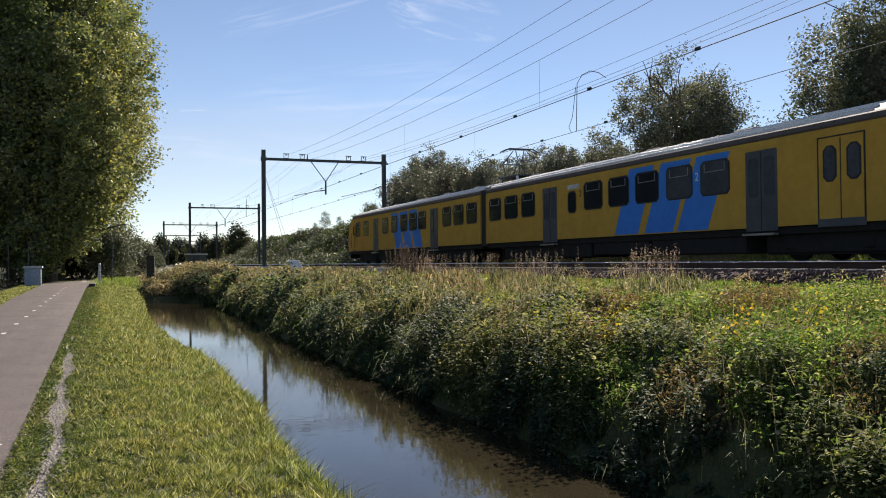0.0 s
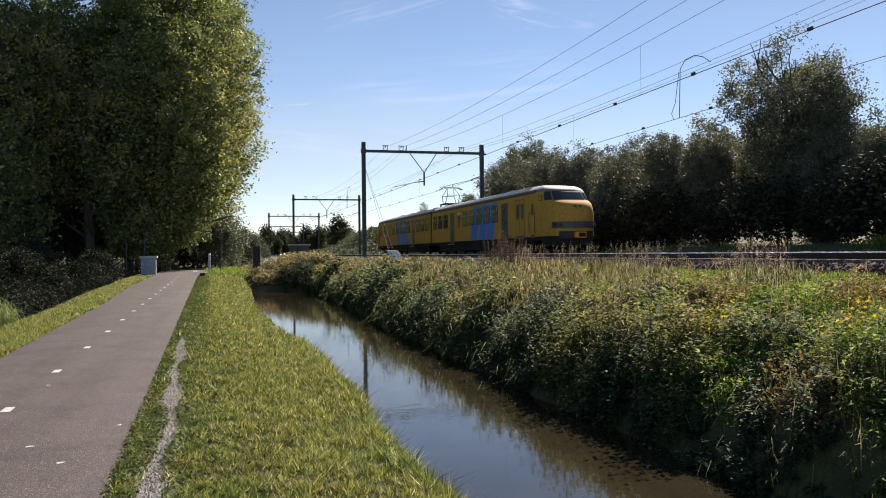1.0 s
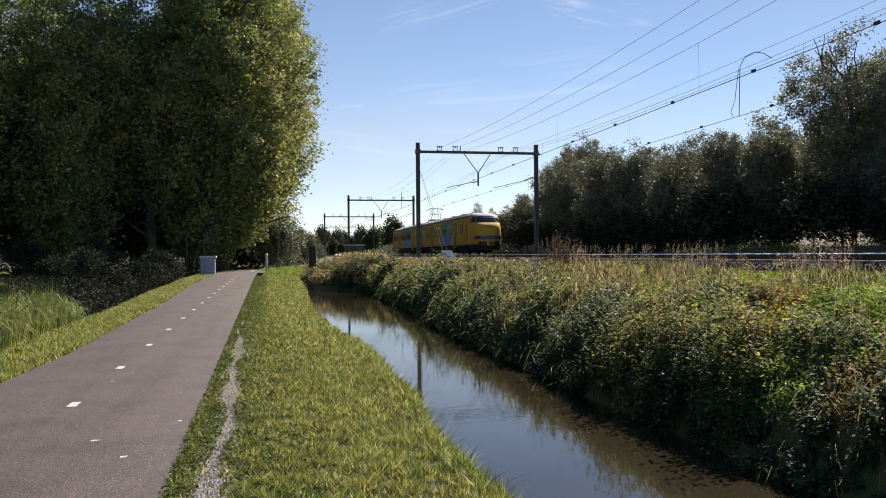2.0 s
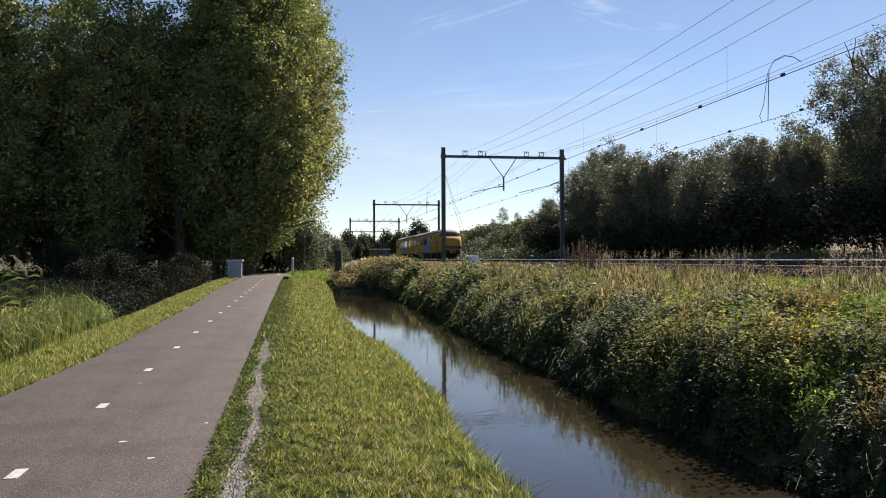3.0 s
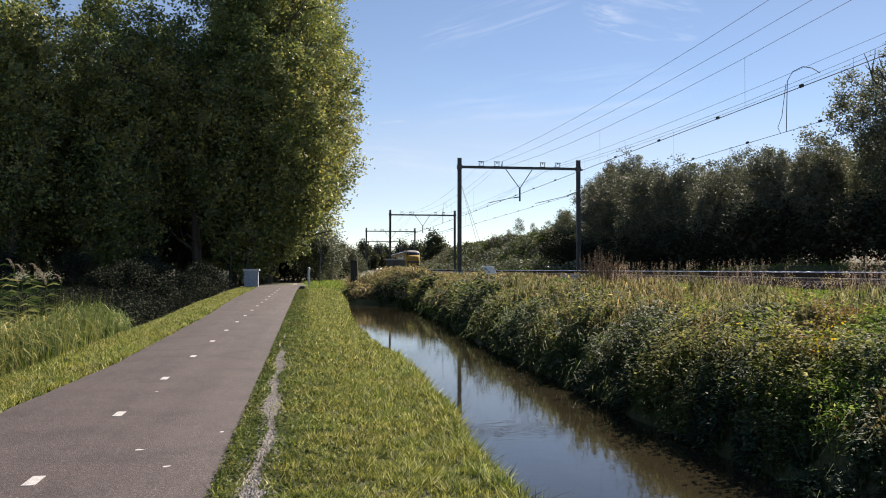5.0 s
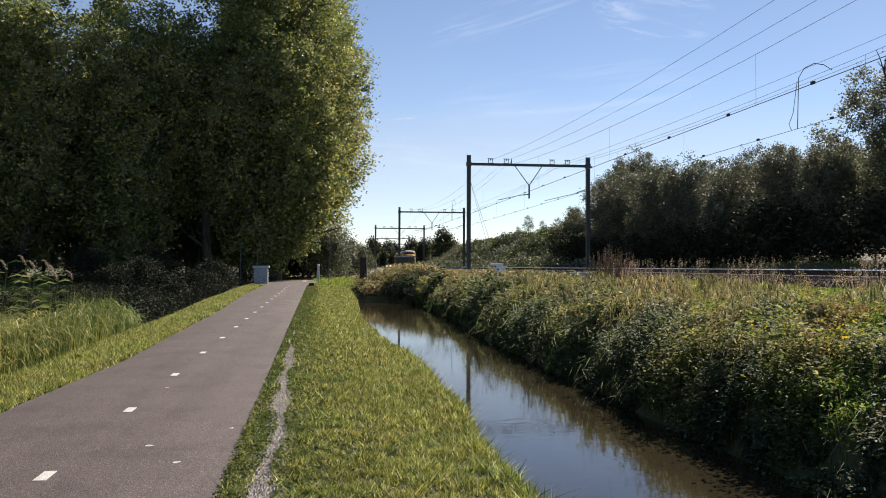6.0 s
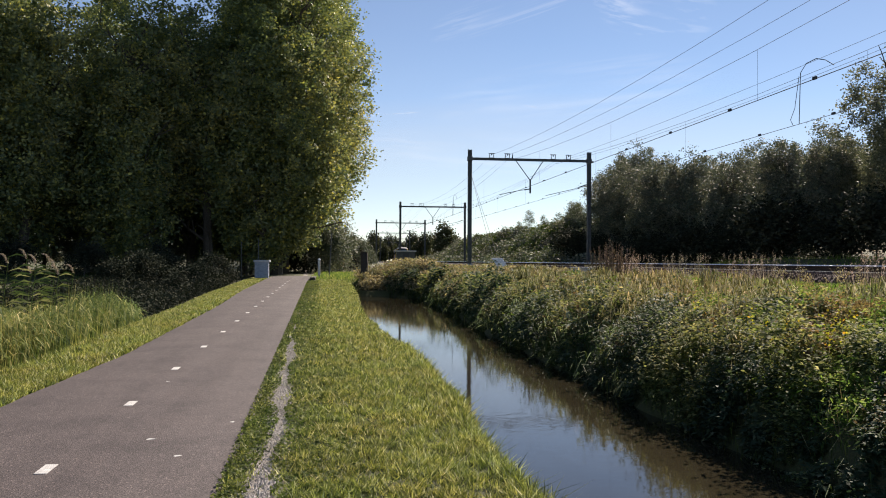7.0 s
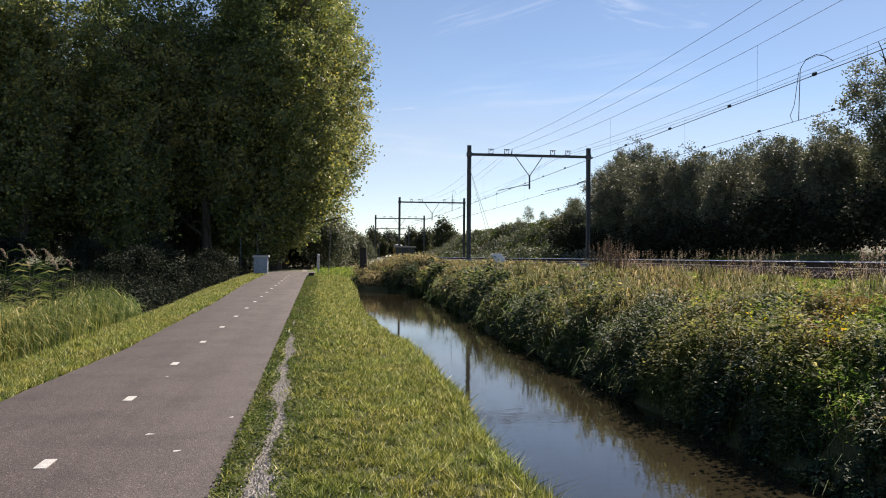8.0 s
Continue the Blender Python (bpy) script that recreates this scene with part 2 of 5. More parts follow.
M["alder"] = leafy("alder_leaves", [(0.0, (0.081, 0.0972, 0.093)), (0.6, (0.132, 0.149, 0.133)), (1.0, (0.243, 0.243, 0.202))], 0.15, 0.6, 0.16)
# Much darker than the other leaves: shade is put into the scrub's colour.
M["scrub"] = leafy("shade_dark_scrub_leaves", [(0.0, (0.024, 0.03, 0.026)), (0.7, (0.04, 0.046, 0.038)), (1.0, (0.062, 0.066, 0.054))], 0.04, 0.8, 0.03)
M["far_leaf"] = leafy("far_wood_leaves", [(0.0, (0.04, 0.05, 0.03)), (0.6, (0.06, 0.07, 0.042)), (1.0, (0.09, 0.09, 0.058))], 0.2, 0.6, 0.15)


# ---- mesh helpers ----
def part(name, bm, material, parent=None, label="", smooth=False):
    me = bpy.data.meshes.new(name)
    bmesh.ops.recalc_face_normals(bm, faces=bm.faces)
    bm.to_mesh(me)
    bm.free()
    if smooth:
        for p in me.polygons:
            p.use_smooth = True
    me.materials.append(M[material])
    ob = new(name, me)
    if parent:
        ob.parent = parent
    if label:
        tagged(ob, label)
    return ob


def add_box(bm, lo, hi, bevel=0.0):
    c = [(a + b) / 2 for a, b in zip(lo, hi)]
    d = [abs(b - a) for a, b in zip(lo, hi)]
    r = bmesh.ops.create_cube(bm, size=1.0, matrix=Matrix.Translation(c) @ Matrix.Diagonal((*d, 1)))
    if bevel:
        edges = list({e for v in r["verts"] for e in v.link_edges})
        bmesh.ops.bevel(bm, geom=edges, offset=bevel, segments=1, affect="EDGES")
    return bm


def box(lo, hi, bevel=0.0):
    return add_box(bmesh.new(), lo, hi, bevel)


def add_tube(bm, pts, r0, r1=None, sides=6, caps=True):
    """A tube through the points, tapering from r0 to r1."""
    r1 = r0 if r1 is None else r1
    pts = [Vector(p) for p in pts]
    rings = []
    for i, p in enumerate(pts):
        d = (pts[min(i + 1, len(pts) - 1)] - pts[max(i - 1, 0)]).normalized()
        a = d.orthogonal().normalized() if abs(d.z) > 0.9 else d.cross(Vector((0, 0, 1))).normalized()
        b = d.cross(a)
        r = r0 + (r1 - r0) * i / max(1, len(pts) - 1)
        rings.append([bm.verts.new(p + r * (a * math.cos(t) + b * math.sin(t))) for t in [2 * math.pi * k / sides for k in range(sides)]])
    for u, w in zip(rings, rings[1:]):
        for k in range(sides):
            bm.faces.new((u[k], u[(k + 1) % sides], w[(k + 1) % sides], w[k]))
    if caps:
        bm.faces.new(rings[0])
        bm.faces.new(rings[-1])
    return bm


def tube(pts, r0, r1=None, sides=6):
    return add_tube(bmesh.new(), pts, r0, r1, sides)


def empty(name, label, category, at=(0, 0, 0), group=""):
    return tagged(new(name), label, category, group) if at == (0, 0, 0) else placed(tagged(new(name), label, category, group), at)


def placed(ob, at):
    ob.location = at
    return ob


def raw_mesh(name, verts, size, material, smooth=False):
    """Many loose faces with the same number of corners, from an array (faces, corners, 3)."""
    verts = np.asarray(verts, np.float32).reshape(-1, 3)
    n = len(verts) // size
    me = bpy.data.meshes.new(name)
    me.vertices.add(len(verts))
    me.vertices.foreach_set("co", verts.ravel())
    me.loops.add(len(verts))
    me.loops.foreach_set("vertex_index", np.arange(len(verts), dtype=np.int32))
    me.polygons.add(n)
    me.polygons.foreach_set("loop_start", np.arange(0, len(verts), size, dtype=np.int32))
    me.polygons.foreach_set("loop_total", np.full(n, size, np.int32))
    me.update(calc_edges=True)
    me.materials.append(M[material])
    return me


def unit(a):
    return a / np.maximum(1e-9, np.linalg.norm(a, axis=-1, keepdims=True))


def leaves(name, pts, size, material, long=1.7, up=0.3):
    """A leaf at each point: a kite of four corners folded along its rib, turned at random, more or less level."""
    n = len(pts)
    size = np.broadcast_to(size, (n,))[:, None] * rng.uniform(0.7, 1.3, (n, 1))
    a = unit(rng.normal(size=(n, 3)) * [1, 1, 1 - up])
    b = unit(np.cross(a, rng.normal(size=(n, 3))))
    c = np.cross(a, b) * size * 0.14
    a, b = a * size * long * 0.5, b * size * 0.5
    q = np.stack([pts - a, pts - 0.1 * a + b + c, pts + a, pts - 0.1 * a - b + c], 1)
    return raw_mesh(name, q, 4, material)


def stem_leaves(name, root_pt, way, size, material, long=2.0):
    """Leaves that stand out from their stems along a direction, their faces turned up and creased."""
    n = len(root_pt)
    size = np.broadcast_to(size, (n,))[:, None] * rng.uniform(0.65, 1.35, (n, 1))
    a = unit(way)
    b = unit(np.cross(a, np.array([0, 0, 1.0]) + rng.normal(size=(n, 3)) * 0.35))
    c = np.cross(b, a) * size * 0.16
    mid = root_pt + a * size * long * 0.42
    q = np.stack([root_pt, mid + b * size * 0.5 + c, root_pt + a * size * long, mid - b * size * 0.5 + c], 1)
    return raw_mesh(name, q, 4, material)


def arching(name, base, height, width, reach, material, drop=0.35):
    """Long blades that rise, bend over and hang: four corners each."""
    n = len(base)
    h = np.broadcast_to(height, (n,))[:, None] * rng.uniform(0.6, 1.4, (n, 1))
    w = np.broadcast_to(width, (n,))[:, None] * rng.uniform(0.7, 1.3, (n, 1))
    r = np.broadcast_to(reach, (n,))[:, None] * rng.uniform(0.3, 1.5, (n, 1))
    t = rng.uniform(0, 2 * np.pi, n)
    out = np.stack([np.cos(t), np.sin(t), 0 * t], 1)
    side = np.stack([-np.sin(t), np.cos(t), 0 * t], 1) * w / 2
    up = np.array([0, 0, 1.0])
    mid = base + out * r * 0.4 + up * h
    tip = base + out * r + up * h * (1 - drop * rng.uniform(0.2, 2.2, (n, 1)))
    return raw_mesh(name, np.stack([base, mid - side, tip, mid + side], 1), 4, material)


def blades(name, base, height, width, material, lean=0.5):
    """A grass blade at each point: a slim triangle that leans at random."""
    n = len(base)
    h = np.broadcast_to(height, (n,))[:, None] * rng.uniform(0.6, 1.4, (n, 1))
    w = np.broadcast_to(width, (n,))[:, None] * rng.uniform(0.7, 1.3, (n, 1))
    t = rng.uniform(0, 2 * np.pi, n)
    side = np.stack([np.cos(t), np.sin(t), 0 * t], 1) * w / 2
    tip = base + np.concatenate([rng.normal(size=(n, 2)) * lean, np.ones((n, 1))], 1) * h
    return raw_mesh(name, np.stack([base - side, base + side, tip], 1), 3, material)


def stuff(me, label, category, parent=None):
    ob = new(me.name, me)
    if parent:
        ob.parent = parent
        return ob
    return tagged(ob, label, category, kind="stuff")


# ---- lie of the land ----
def smooth_step(a, b, x):
    t = np.clip((x - a) / (b - a), 0, 1)
    return t * t * (3 - 2 * t)


RAIL_Z = 1.68
WATER_Z = -0.6


def path_left(y):
    return -3.65 - 0.0155 * y + 0.27 * smooth_step(10, 16, y) * (1 - smooth_step(27, 42, y))


def path_right(y):
    return -0.75 - 0.0145 * y


def worn_line(y):
    """The trodden line of grit beside the path, which runs out further on."""
    return path_right(y) + 0.3 - 0.14 * smooth_step(9, 19, y) + 0.03 * np.sin(y * 0.9) + 0.02 * np.sin(y * 2.3)


def rise(y):
    return 0.00896 * (np.clip(y, -30, 60) - 7.2)


def channel_right(y):
    return 4.95 + 0.4 * smooth_step(24, 36, y) - 3.0 * smooth_step(50, 60, y)


def land(x, y):
    """Height of the ground: verge, path shelf, ditch, far bank, line side, spoil heap."""
    x, y = np.broadcast_arrays(np.asarray(x, float), np.asarray(y, float))
    shelf = rise(y) - 0.02 - 0.03 * smooth_step(-0.5, 1.5, x) - 0.24 * smooth_step(0.5, 1.7, x) * smooth_step(14, 36, y)
    wob = 0.08 * np.sin(y * 0.9) + 0.05 * np.sin(y * 2.3 + 1)
    xl = 1.57 + wob * 0.5 - 0.17 * np.exp(-((y - 8.4) / 1.0) ** 2) - 0.62 * smooth_step(12, 26, y) + 0.25 * smooth_step(34, 46, y)
    xr = channel_right(y) + wob
    # right side of the ditch
    d = x - xr
    bank = np.interp(d, [-0.6, 0, 0.55, 1.3, 2.4, 4.4, 6.6, 9, 16], [-1.1, -0.65, 0.0, 0.5, 0.85, 1.08, 1.24, 1.26, 1.26])
    bank = bank + 0.06 * np.sin(x * 1.7 + 0.6 * y) * smooth_step(0.3, 2, d) * (1 - smooth_step(5, 6.3, d))
    cut = smooth_step(0.0, 0.45, x - xl)
    z = np.where(x < xl + 1.2, shelf * (1 - cut) - 1.1 * cut, np.maximum(bank, -1.1))
    # the ditch ends at a culvert
    z = np.where((y > 55) & (x > 0.6) & (x < 6), np.maximum(z, -0.3 + 0.7 * smooth_step(55, 60, y)), z)
    # left verge and reed ditch
    lx = path_left(y) - x
    lo = np.interp(lx, [0, 1.3, 1.9, 2.6, 3.6, 4.6, 7, 30], [0, -0.04, -0.25, -0.7, -0.7, -0.3, 0.0, 0.1])
    z = np.where(x < path_left(y) + 0.5, rise(y) - 0.02 + np.where(y > 56, np.maximum(lo, -0.2), lo), z)
    # strip beyond the line and the overgrown spoil heap
    z = z + 0.7 * smooth_step(21.5, 23.5, x) * (1 - smooth_step(30, 60, x)) * (1 - smooth_step(40, 60, y))
    heap = smooth_step(22.5, 31, x) * smooth_step(70, 100, y) * (1 - smooth_step(185, 235, y)) * (1 - smooth_step(60, 120, x))
    lump = 0.6 * np.sin(0.33 * x + 0.21 * y) + 0.45 * np.sin(0.55 * y + 1.1 * x) + 0.4 * np.sin(0.9 * y - 1.3 * x)
    return z + heap * (4.7 + lump)


def build_ground():
    xs = np.unique(np.round(np.concatenate([[-1800, -900, -400, -200, -120, -70, -45, -30, -22], np.arange(-18, -4.4, 0.4), np.arange(-4.4, 1.3, 0.3), np.arange(1.3, 7.5, 0.12),
                                            np.arange(7.5, 14, 0.4), np.arange(14, 40, 1.0), [44, 50, 60, 80, 110, 160, 250, 500, 1000, 1800]]), 3))
    ys = np.unique(np.round(np.concatenate([[-1500, -600, -200, -80, -40, -20, -10], np.arange(-6, 30, 0.3), np.arange(30, 70, 0.6), np.arange(70, 260, 2.5), [300, 400, 600, 1000, 2000, 3500]]), 3))
    X, Y = np.meshgrid(xs, ys)
    Z = land(X, Y)
    me = bpy.data.meshes.new("ground")
    nx, ny = len(xs), len(ys)
    idx = np.arange(nx * ny).reshape(ny, nx)
    f = np.stack([idx[:-1, :-1], idx[:-1, 1:], idx[1:, 1:], idx[1:, :-1]], -1).reshape(-1, 4)
    me.from_pydata(np.stack([X, Y, Z], -1).reshape(-1, 3).tolist(), [], f.tolist())
    for p in me.polygons:
        p.use_smooth = True
    me.materials.append(M["ground"])
    tagged(new("ground", me), "grassy ground with a ditch beside a railway embankment", "ground", kind="structure")


build_ground()


def strip_mesh(name, ys, left, right, z, material, thick, cols=8):
    """A paved band with thickness between two edges."""
    bm = bmesh.new()
    rows = []
    for y in ys:
        a, b = left(y), right(y)
        top = [bm.verts.new((a + (b - a) * k / cols, y, z(a + (b - a) * k / cols, y))) for k in range(cols + 1)]
        rows.append([bm.verts.new((a, y, top[0].co.z - thick)), *top, bm.verts.new((b, y, top[-1].co.z - thick))])
    for u, w in zip(rows, rows[1:]):
        for k in range(len(u) - 1):
            bm.faces.new((u[k], u[k + 1], w[k + 1], w[k]))
    return part(name, bm, material, smooth=False)


def edge_noise(y, seed):
    return 0.012 * math.sin(y * 2.1 + seed) + 0.01 * math.sin(y * 4.7 + 2 * seed) + 0.006 * math.sin(y * 9 + seed)


def path_z(x, y):
    mid = (path_left(y) + path_right(y)) / 2
    return float(rise(y)) + 0.02 - 0.012 * (x - mid) ** 2


tagged(strip_mesh("cycle_path", list(np.arange(-12, 62, 0.25)) + list(np.arange(62, 69, 1.0)), lambda y: path_left(y) + edge_noise(y, 1), lambda y: path_right(y) + edge_noise(y, 4), path_z, "asphalt", 0.12),
       "grey-mauve asphalt cycle path with a worn edge", "path", kind="structure")

bm = bmesh.new()
bm.faces.new([bm.verts.new(p) for p in ((1.2, -15, WATER_Z), (6.2, -15, WATER_Z), (6.2, 57, WATER_Z), (1.2, 57, WATER_Z))])
tagged(part("water", bm, "water"), "still brown ditch water mirroring sky and poles", "water", kind="structure")


def build_markings():
    first = None
    for k in range(-1, 17):
        y = 7.2 + 3 * k
        x = -2.323 - 0.0099 * (y - 7.2)
        if first is None:
            bm = box((-0.05, -0.15, 0.0), (0.05, 0.15, 0.006))
            first = part("road_marking", bm, "marking")
            tagged(first, "short white painted dash on the asphalt path", "marking", "dashes down the cycle path")
            ob = first
        else:
            ob = copy_thing(first, Matrix())
        ob.matrix_basis = pose(x, y, path_z(x, y) - 0.001, 0.513, 0, 0.57)


build_markings()


def paint_flecks():
    first = None
    for x, y, w, turn in ((-1.72, 8.27, 0.05, 10), (-1.35, 7.6, 0.045, 40), (-1.05, 9.1, 0.035, 70), (-2.25, 11.9, 0.03, 20), (-1.9, 5.9, 0.03, 50)):
        if first is None:
            bm = bmesh.new()
            f = bm.faces.new([bm.verts.new((r * math.cos(a), r * math.sin(a) * 0.7, 0)) for a, r in ((0, 1), (0.9, 0.7), (1.8, 1.0), (2.9, 0.8), (3.9, 1.05), (5.2, 0.75))])
            g = bmesh.ops.extrude_face_region(bm, geom=[f])
            for v in [v for v in g["geom"] if isinstance(v, bmesh.types.BMVert)]:
                v.co.z += 0.06
            ob = first = tagged(part("paint_fleck", bm, "marking"), "worn fleck of white paint on the asphalt", "marking", "flecks of old paint")
        else:
            ob = copy_thing(first, Matrix())
        ob.matrix_basis = pose(x, y, path_z(x, y) - 0.001, 0.513, 0, turn) @ Matrix.Scale(w, 4)


paint_flecks()


# ---- railway ----
def bend(y):
    """The line's run, fitted to the camera's view: straight, slightly left, then gently right far ahead."""
    dip = float(smooth_step(80, 130, y) * (1 - smooth_step(150, 190, y)))
    return 3.4e-4 * max(0.0, min(y, 420) - 170) ** 2 - 0.3 * dip


NEAR_X, FAR_X = 13.9, 17.85
TRACK_Y = list(range(-60, 60, 20)) + list(range(60, 420, 12))


def build_track(cx, label):
    root = empty("railway_track", label, "track", group="railway tracks")
    for side in (-0.755, 0.755):
        bm = bmesh.new()
        prof = [(-0.07, -0.17), (0.07, -0.17), (0.07, -0.158), (0.012, -0.135), (0.012, -0.05), (0.036, -0.035), (0.036, -0.006), (-0.036, -0.006), (-0.036, -0.035), (-0.012, -0.05), (-0.012, -0.135), (-0.07, -0.158)]
        rows = [[bm.verts.new((cx + side + px + bend(y), y, RAIL_Z + pz)) for px, pz in prof] for y in TRACK_Y]
        for u, w in zip(rows, rows[1:]):
            for k in range(len(prof)):
                bm.faces.new((u[k], u[(k + 1) % len(prof)], w[(k + 1) % len(prof)], w[k]))
        rail = part("rail", bm, "rail", root)
        bm = bmesh.new()
        prof = [(-0.036, -0.006), (0.036, -0.006), (0.03, 0.0), (-0.03, 0.0)]
        rows = [[bm.verts.new((cx + side + px + bend(y), y, RAIL_Z + pz)) for px, pz in prof] for y in TRACK_Y]
        for u, w in zip(rows, rows[1:]):
            for k in range(4):
                bm.faces.new((u[k], u[(k + 1) % 4], w[(k + 1) % 4], w[k]))
        part("rail_head", bm, "rail_top", rail, "shiny worn steel running surface")
    return root


tracks = [build_track(NEAR_X, "rusty railway track with shiny rail heads on ballast"), build_track(FAR_X, "railway track that the yellow train runs on")]


def build_ballast():
    bm = bmesh.new()
    prof = [(11.55, 1.2), (12.15, 1.46), (12.6, 1.5), (19.2, 1.5), (19.6, 1.46), (20.3, 1.2)]
    rows = []
    for y in np.concatenate([np.arange(-40, 110, 1.5), np.arange(110, 420, 10)]):
        rows.append([bm.verts.new((px + bend(y) + 0.05 * math.sin(y * 1.3 + px), y, pz)) for px, pz in prof])
    for u, w in zip(rows, rows[1:]):
        for k in range(len(prof) - 1):
            bm.faces.new((u[k], u[k + 1], w[k + 1], w[k]))
    bed = tagged(part("ballast_bed", bm, "ballast"), "purple-brown crushed stone ballast bed under the tracks", "ballast", kind="structure")
    # loose stones on the near shoulder
    n = 30000
    y = 4 + rng.uniform(0, 1, n) ** 1.4 * 62
    x = rng.uniform(11.3, 13.1, n)
    z = np.interp(x, [11.3, 11.55, 12.15, 12.6], [1.24, 1.23, 1.46, 1.5])
    c = np.stack([x, y, z], 1)
    r = rng.uniform(0.02, 0.042, (n, 1, 1))
    octa = np.array([[1, 0, 0], [0, 1, 0], [-1, 0, 0], [0, -1, 0], [0, 0, 0.8], [0, 0, -0.8]], float)
    v = octa[None] * r * rng.uniform(0.6, 1.4, (n, 6, 1)) + c[:, None]
    tri = [(0, 1, 4), (1, 2, 4), (2, 3, 4), (3, 0, 4), (1, 0, 5), (0, 3, 5)]
    me = bpy.data.meshes.new("ballast_stones")
    faces = (np.arange(n)[:, None, None] * 6 + np.array(tri)[None]).reshape(-1, 3)
    me.from_pydata(v.reshape(-1, 3).tolist(), [], faces.tolist())
    me.materials.append(M["ballast"])
    stuff(me, "loose crushed ballast stones on the track shoulder", "ballast stones")


build_ballast()


def h_profile(half, flange, wide, web):
    return [(-half, -wide), (-half + flange, -wide), (-half + flange, -web), (half - flange, -web), (half - flange, -wide), (half, -wide),
            (half, wide), (half - flange, wide), (half - flange, web), (-half + flange, web), (-half + flange, wide), (-half, wide)]


H_MAST, H_BEAM = h_profile(0.15, 0.04, 0.15, 0.012), h_profile(0.1, 0.024, 0.1, 0.012)


def section(profile, place):
    """A rolled steel section: the profile swept from one end to the other."""
    bm = bmesh.new()
    ends = [[bm.verts.new(place(a, b, e)) for a, b in profile] for e in (0, 1)]
    n = len(profile)
    for k in range(n):
        bm.faces.new((ends[0][k], ends[0][(k + 1) % n], ends[1][(k + 1) % n], ends[1][k]))
    for ring in ends:
        bm.faces.new(ring)
    return bm


def build_gantry():
    """A portal of two masts and a beam that carries the wires of both tracks; built at y = 0."""
    g = empty("catenary_gantry", "dark steel catenary portal spanning both railway tracks", "gantry", group="gantries along the railway")
    for x in (10.92, 20.84):
        mast = part("mast", section(H_MAST, lambda a, b, e: (x + a, b, (1.2, 10.75)[e])), "mast", g)
        part("foot", box((x - 0.35, -0.35, 0.9), (x + 0.35, 0.35, 1.55), 0.03), "concrete", mast, "pale concrete mast foot")
        part("bracket", box((x - 0.2, -0.19, 9.85), (x + 0.2, 0.19, 10.2), 0.02), "mast", mast)
    part("beam", section(H_BEAM, lambda a, b, e: ((11.07, 20.69)[e], b, 10.02 + a)), "mast", g)
    for x in (12.7, 14.0, 17.82, 19.1):
        bm = bmesh.new()
        for dx in (-0.17, 0.17):
            add_box(bm, (x + dx - 0.02, -0.03, 10.12), (x + dx + 0.02, 0.03, 10.46))
        add_box(bm, (x - 0.24, -0.03, 10.46), (x + 0.24, 0.03, 10.51))
        add_box(bm, (x - 0.19, -0.03, 10.12), (x + 0.19, 0.03, 10.15))
        add_tube(bm, [(x, 0, 10.47), (x, 0, 10.34)], 0.05, 0.04)
        part("insulator_frame", bm, "mast", g)
    bm = add_tube(bmesh.new(), [(14.72, 0, 9.92), (15.9, 0, 8.35)], 0.035)
    add_tube(bm, [(16.95, 0, 9.92), (15.9, 0, 8.35)], 0.035)
    part("hanger", bm, "mast", g)
    part("drop_post", tube([(15.9, 0, 8.45), (15.9, 0, 7.3)], 0.07), "mast", g)
    bm = add_tube(bmesh.new(), [(15.9, 0, 7.66), (14.9, 0, 7.5), (13.3, 0, 7.14)], 0.025)
    add_tube(bm, [(15.4, 0, 7.58), (15.84, 0, 7.65)], 0.05)
    part("registration_arm", bm, "mast", g)
    bm = add_tube(bmesh.new(), [(20.7, 0, 8.12), (19.6, 0, 7.72), (17.2, 0, 7.14)], 0.025)
    add_tube(bm, [(20.6, 0, 8.08), (20.0, 0, 7.86)], 0.05)
    part("registration_arm", bm, "mast", g)
    part("finial", tube([(14.4, 0, 10.1), (14.45, 0, 10.55)], 0.06, 0.02), "mast", g)
    return g


gantry = build_gantry()
gantry.location = (0, 65.7, 0)
copy_thing(gantry, pose(-0.77, 125.2, 0))
wide = copy_thing(gantry, pose(-2.25, 180.0, 0))
wide.scale = (1.068, 1, 1)
for y in (246.0, 311.0, 376.0):
    copy_thing(gantry, pose(bend(y), y, 0))
stay = empty("mast_stay", "two thin steel guy wires holding a catenary mast", "guy wire")
for x in (10.8, 11.15):
    part("stay_wire", tube([(10.92, 65.6, 9.0), (x, 54.0, 1.2)], 0.012, sides=4), "wire", stay)


def sagging(x, z, sag, spans, step=6):
    pts = []
    for a, b in spans:
        n = max(2, int((b - a) / step))
        for k in range(n):
            t = k / n
            y = a + (b - a) * t
            pts.append((x + bend(y), y, z - 4 * sag * t * (1 - t)))
    y = spans[-1][1]
    return pts + [(x + bend(y), y, z)]


SPANS = [(-65.5, 0.2), (0.2, 65.7), (65.7, 125.2), (125.2, 180.0), (180.0, 246.0), (246.0, 311.0), (311.0, 376.0)]


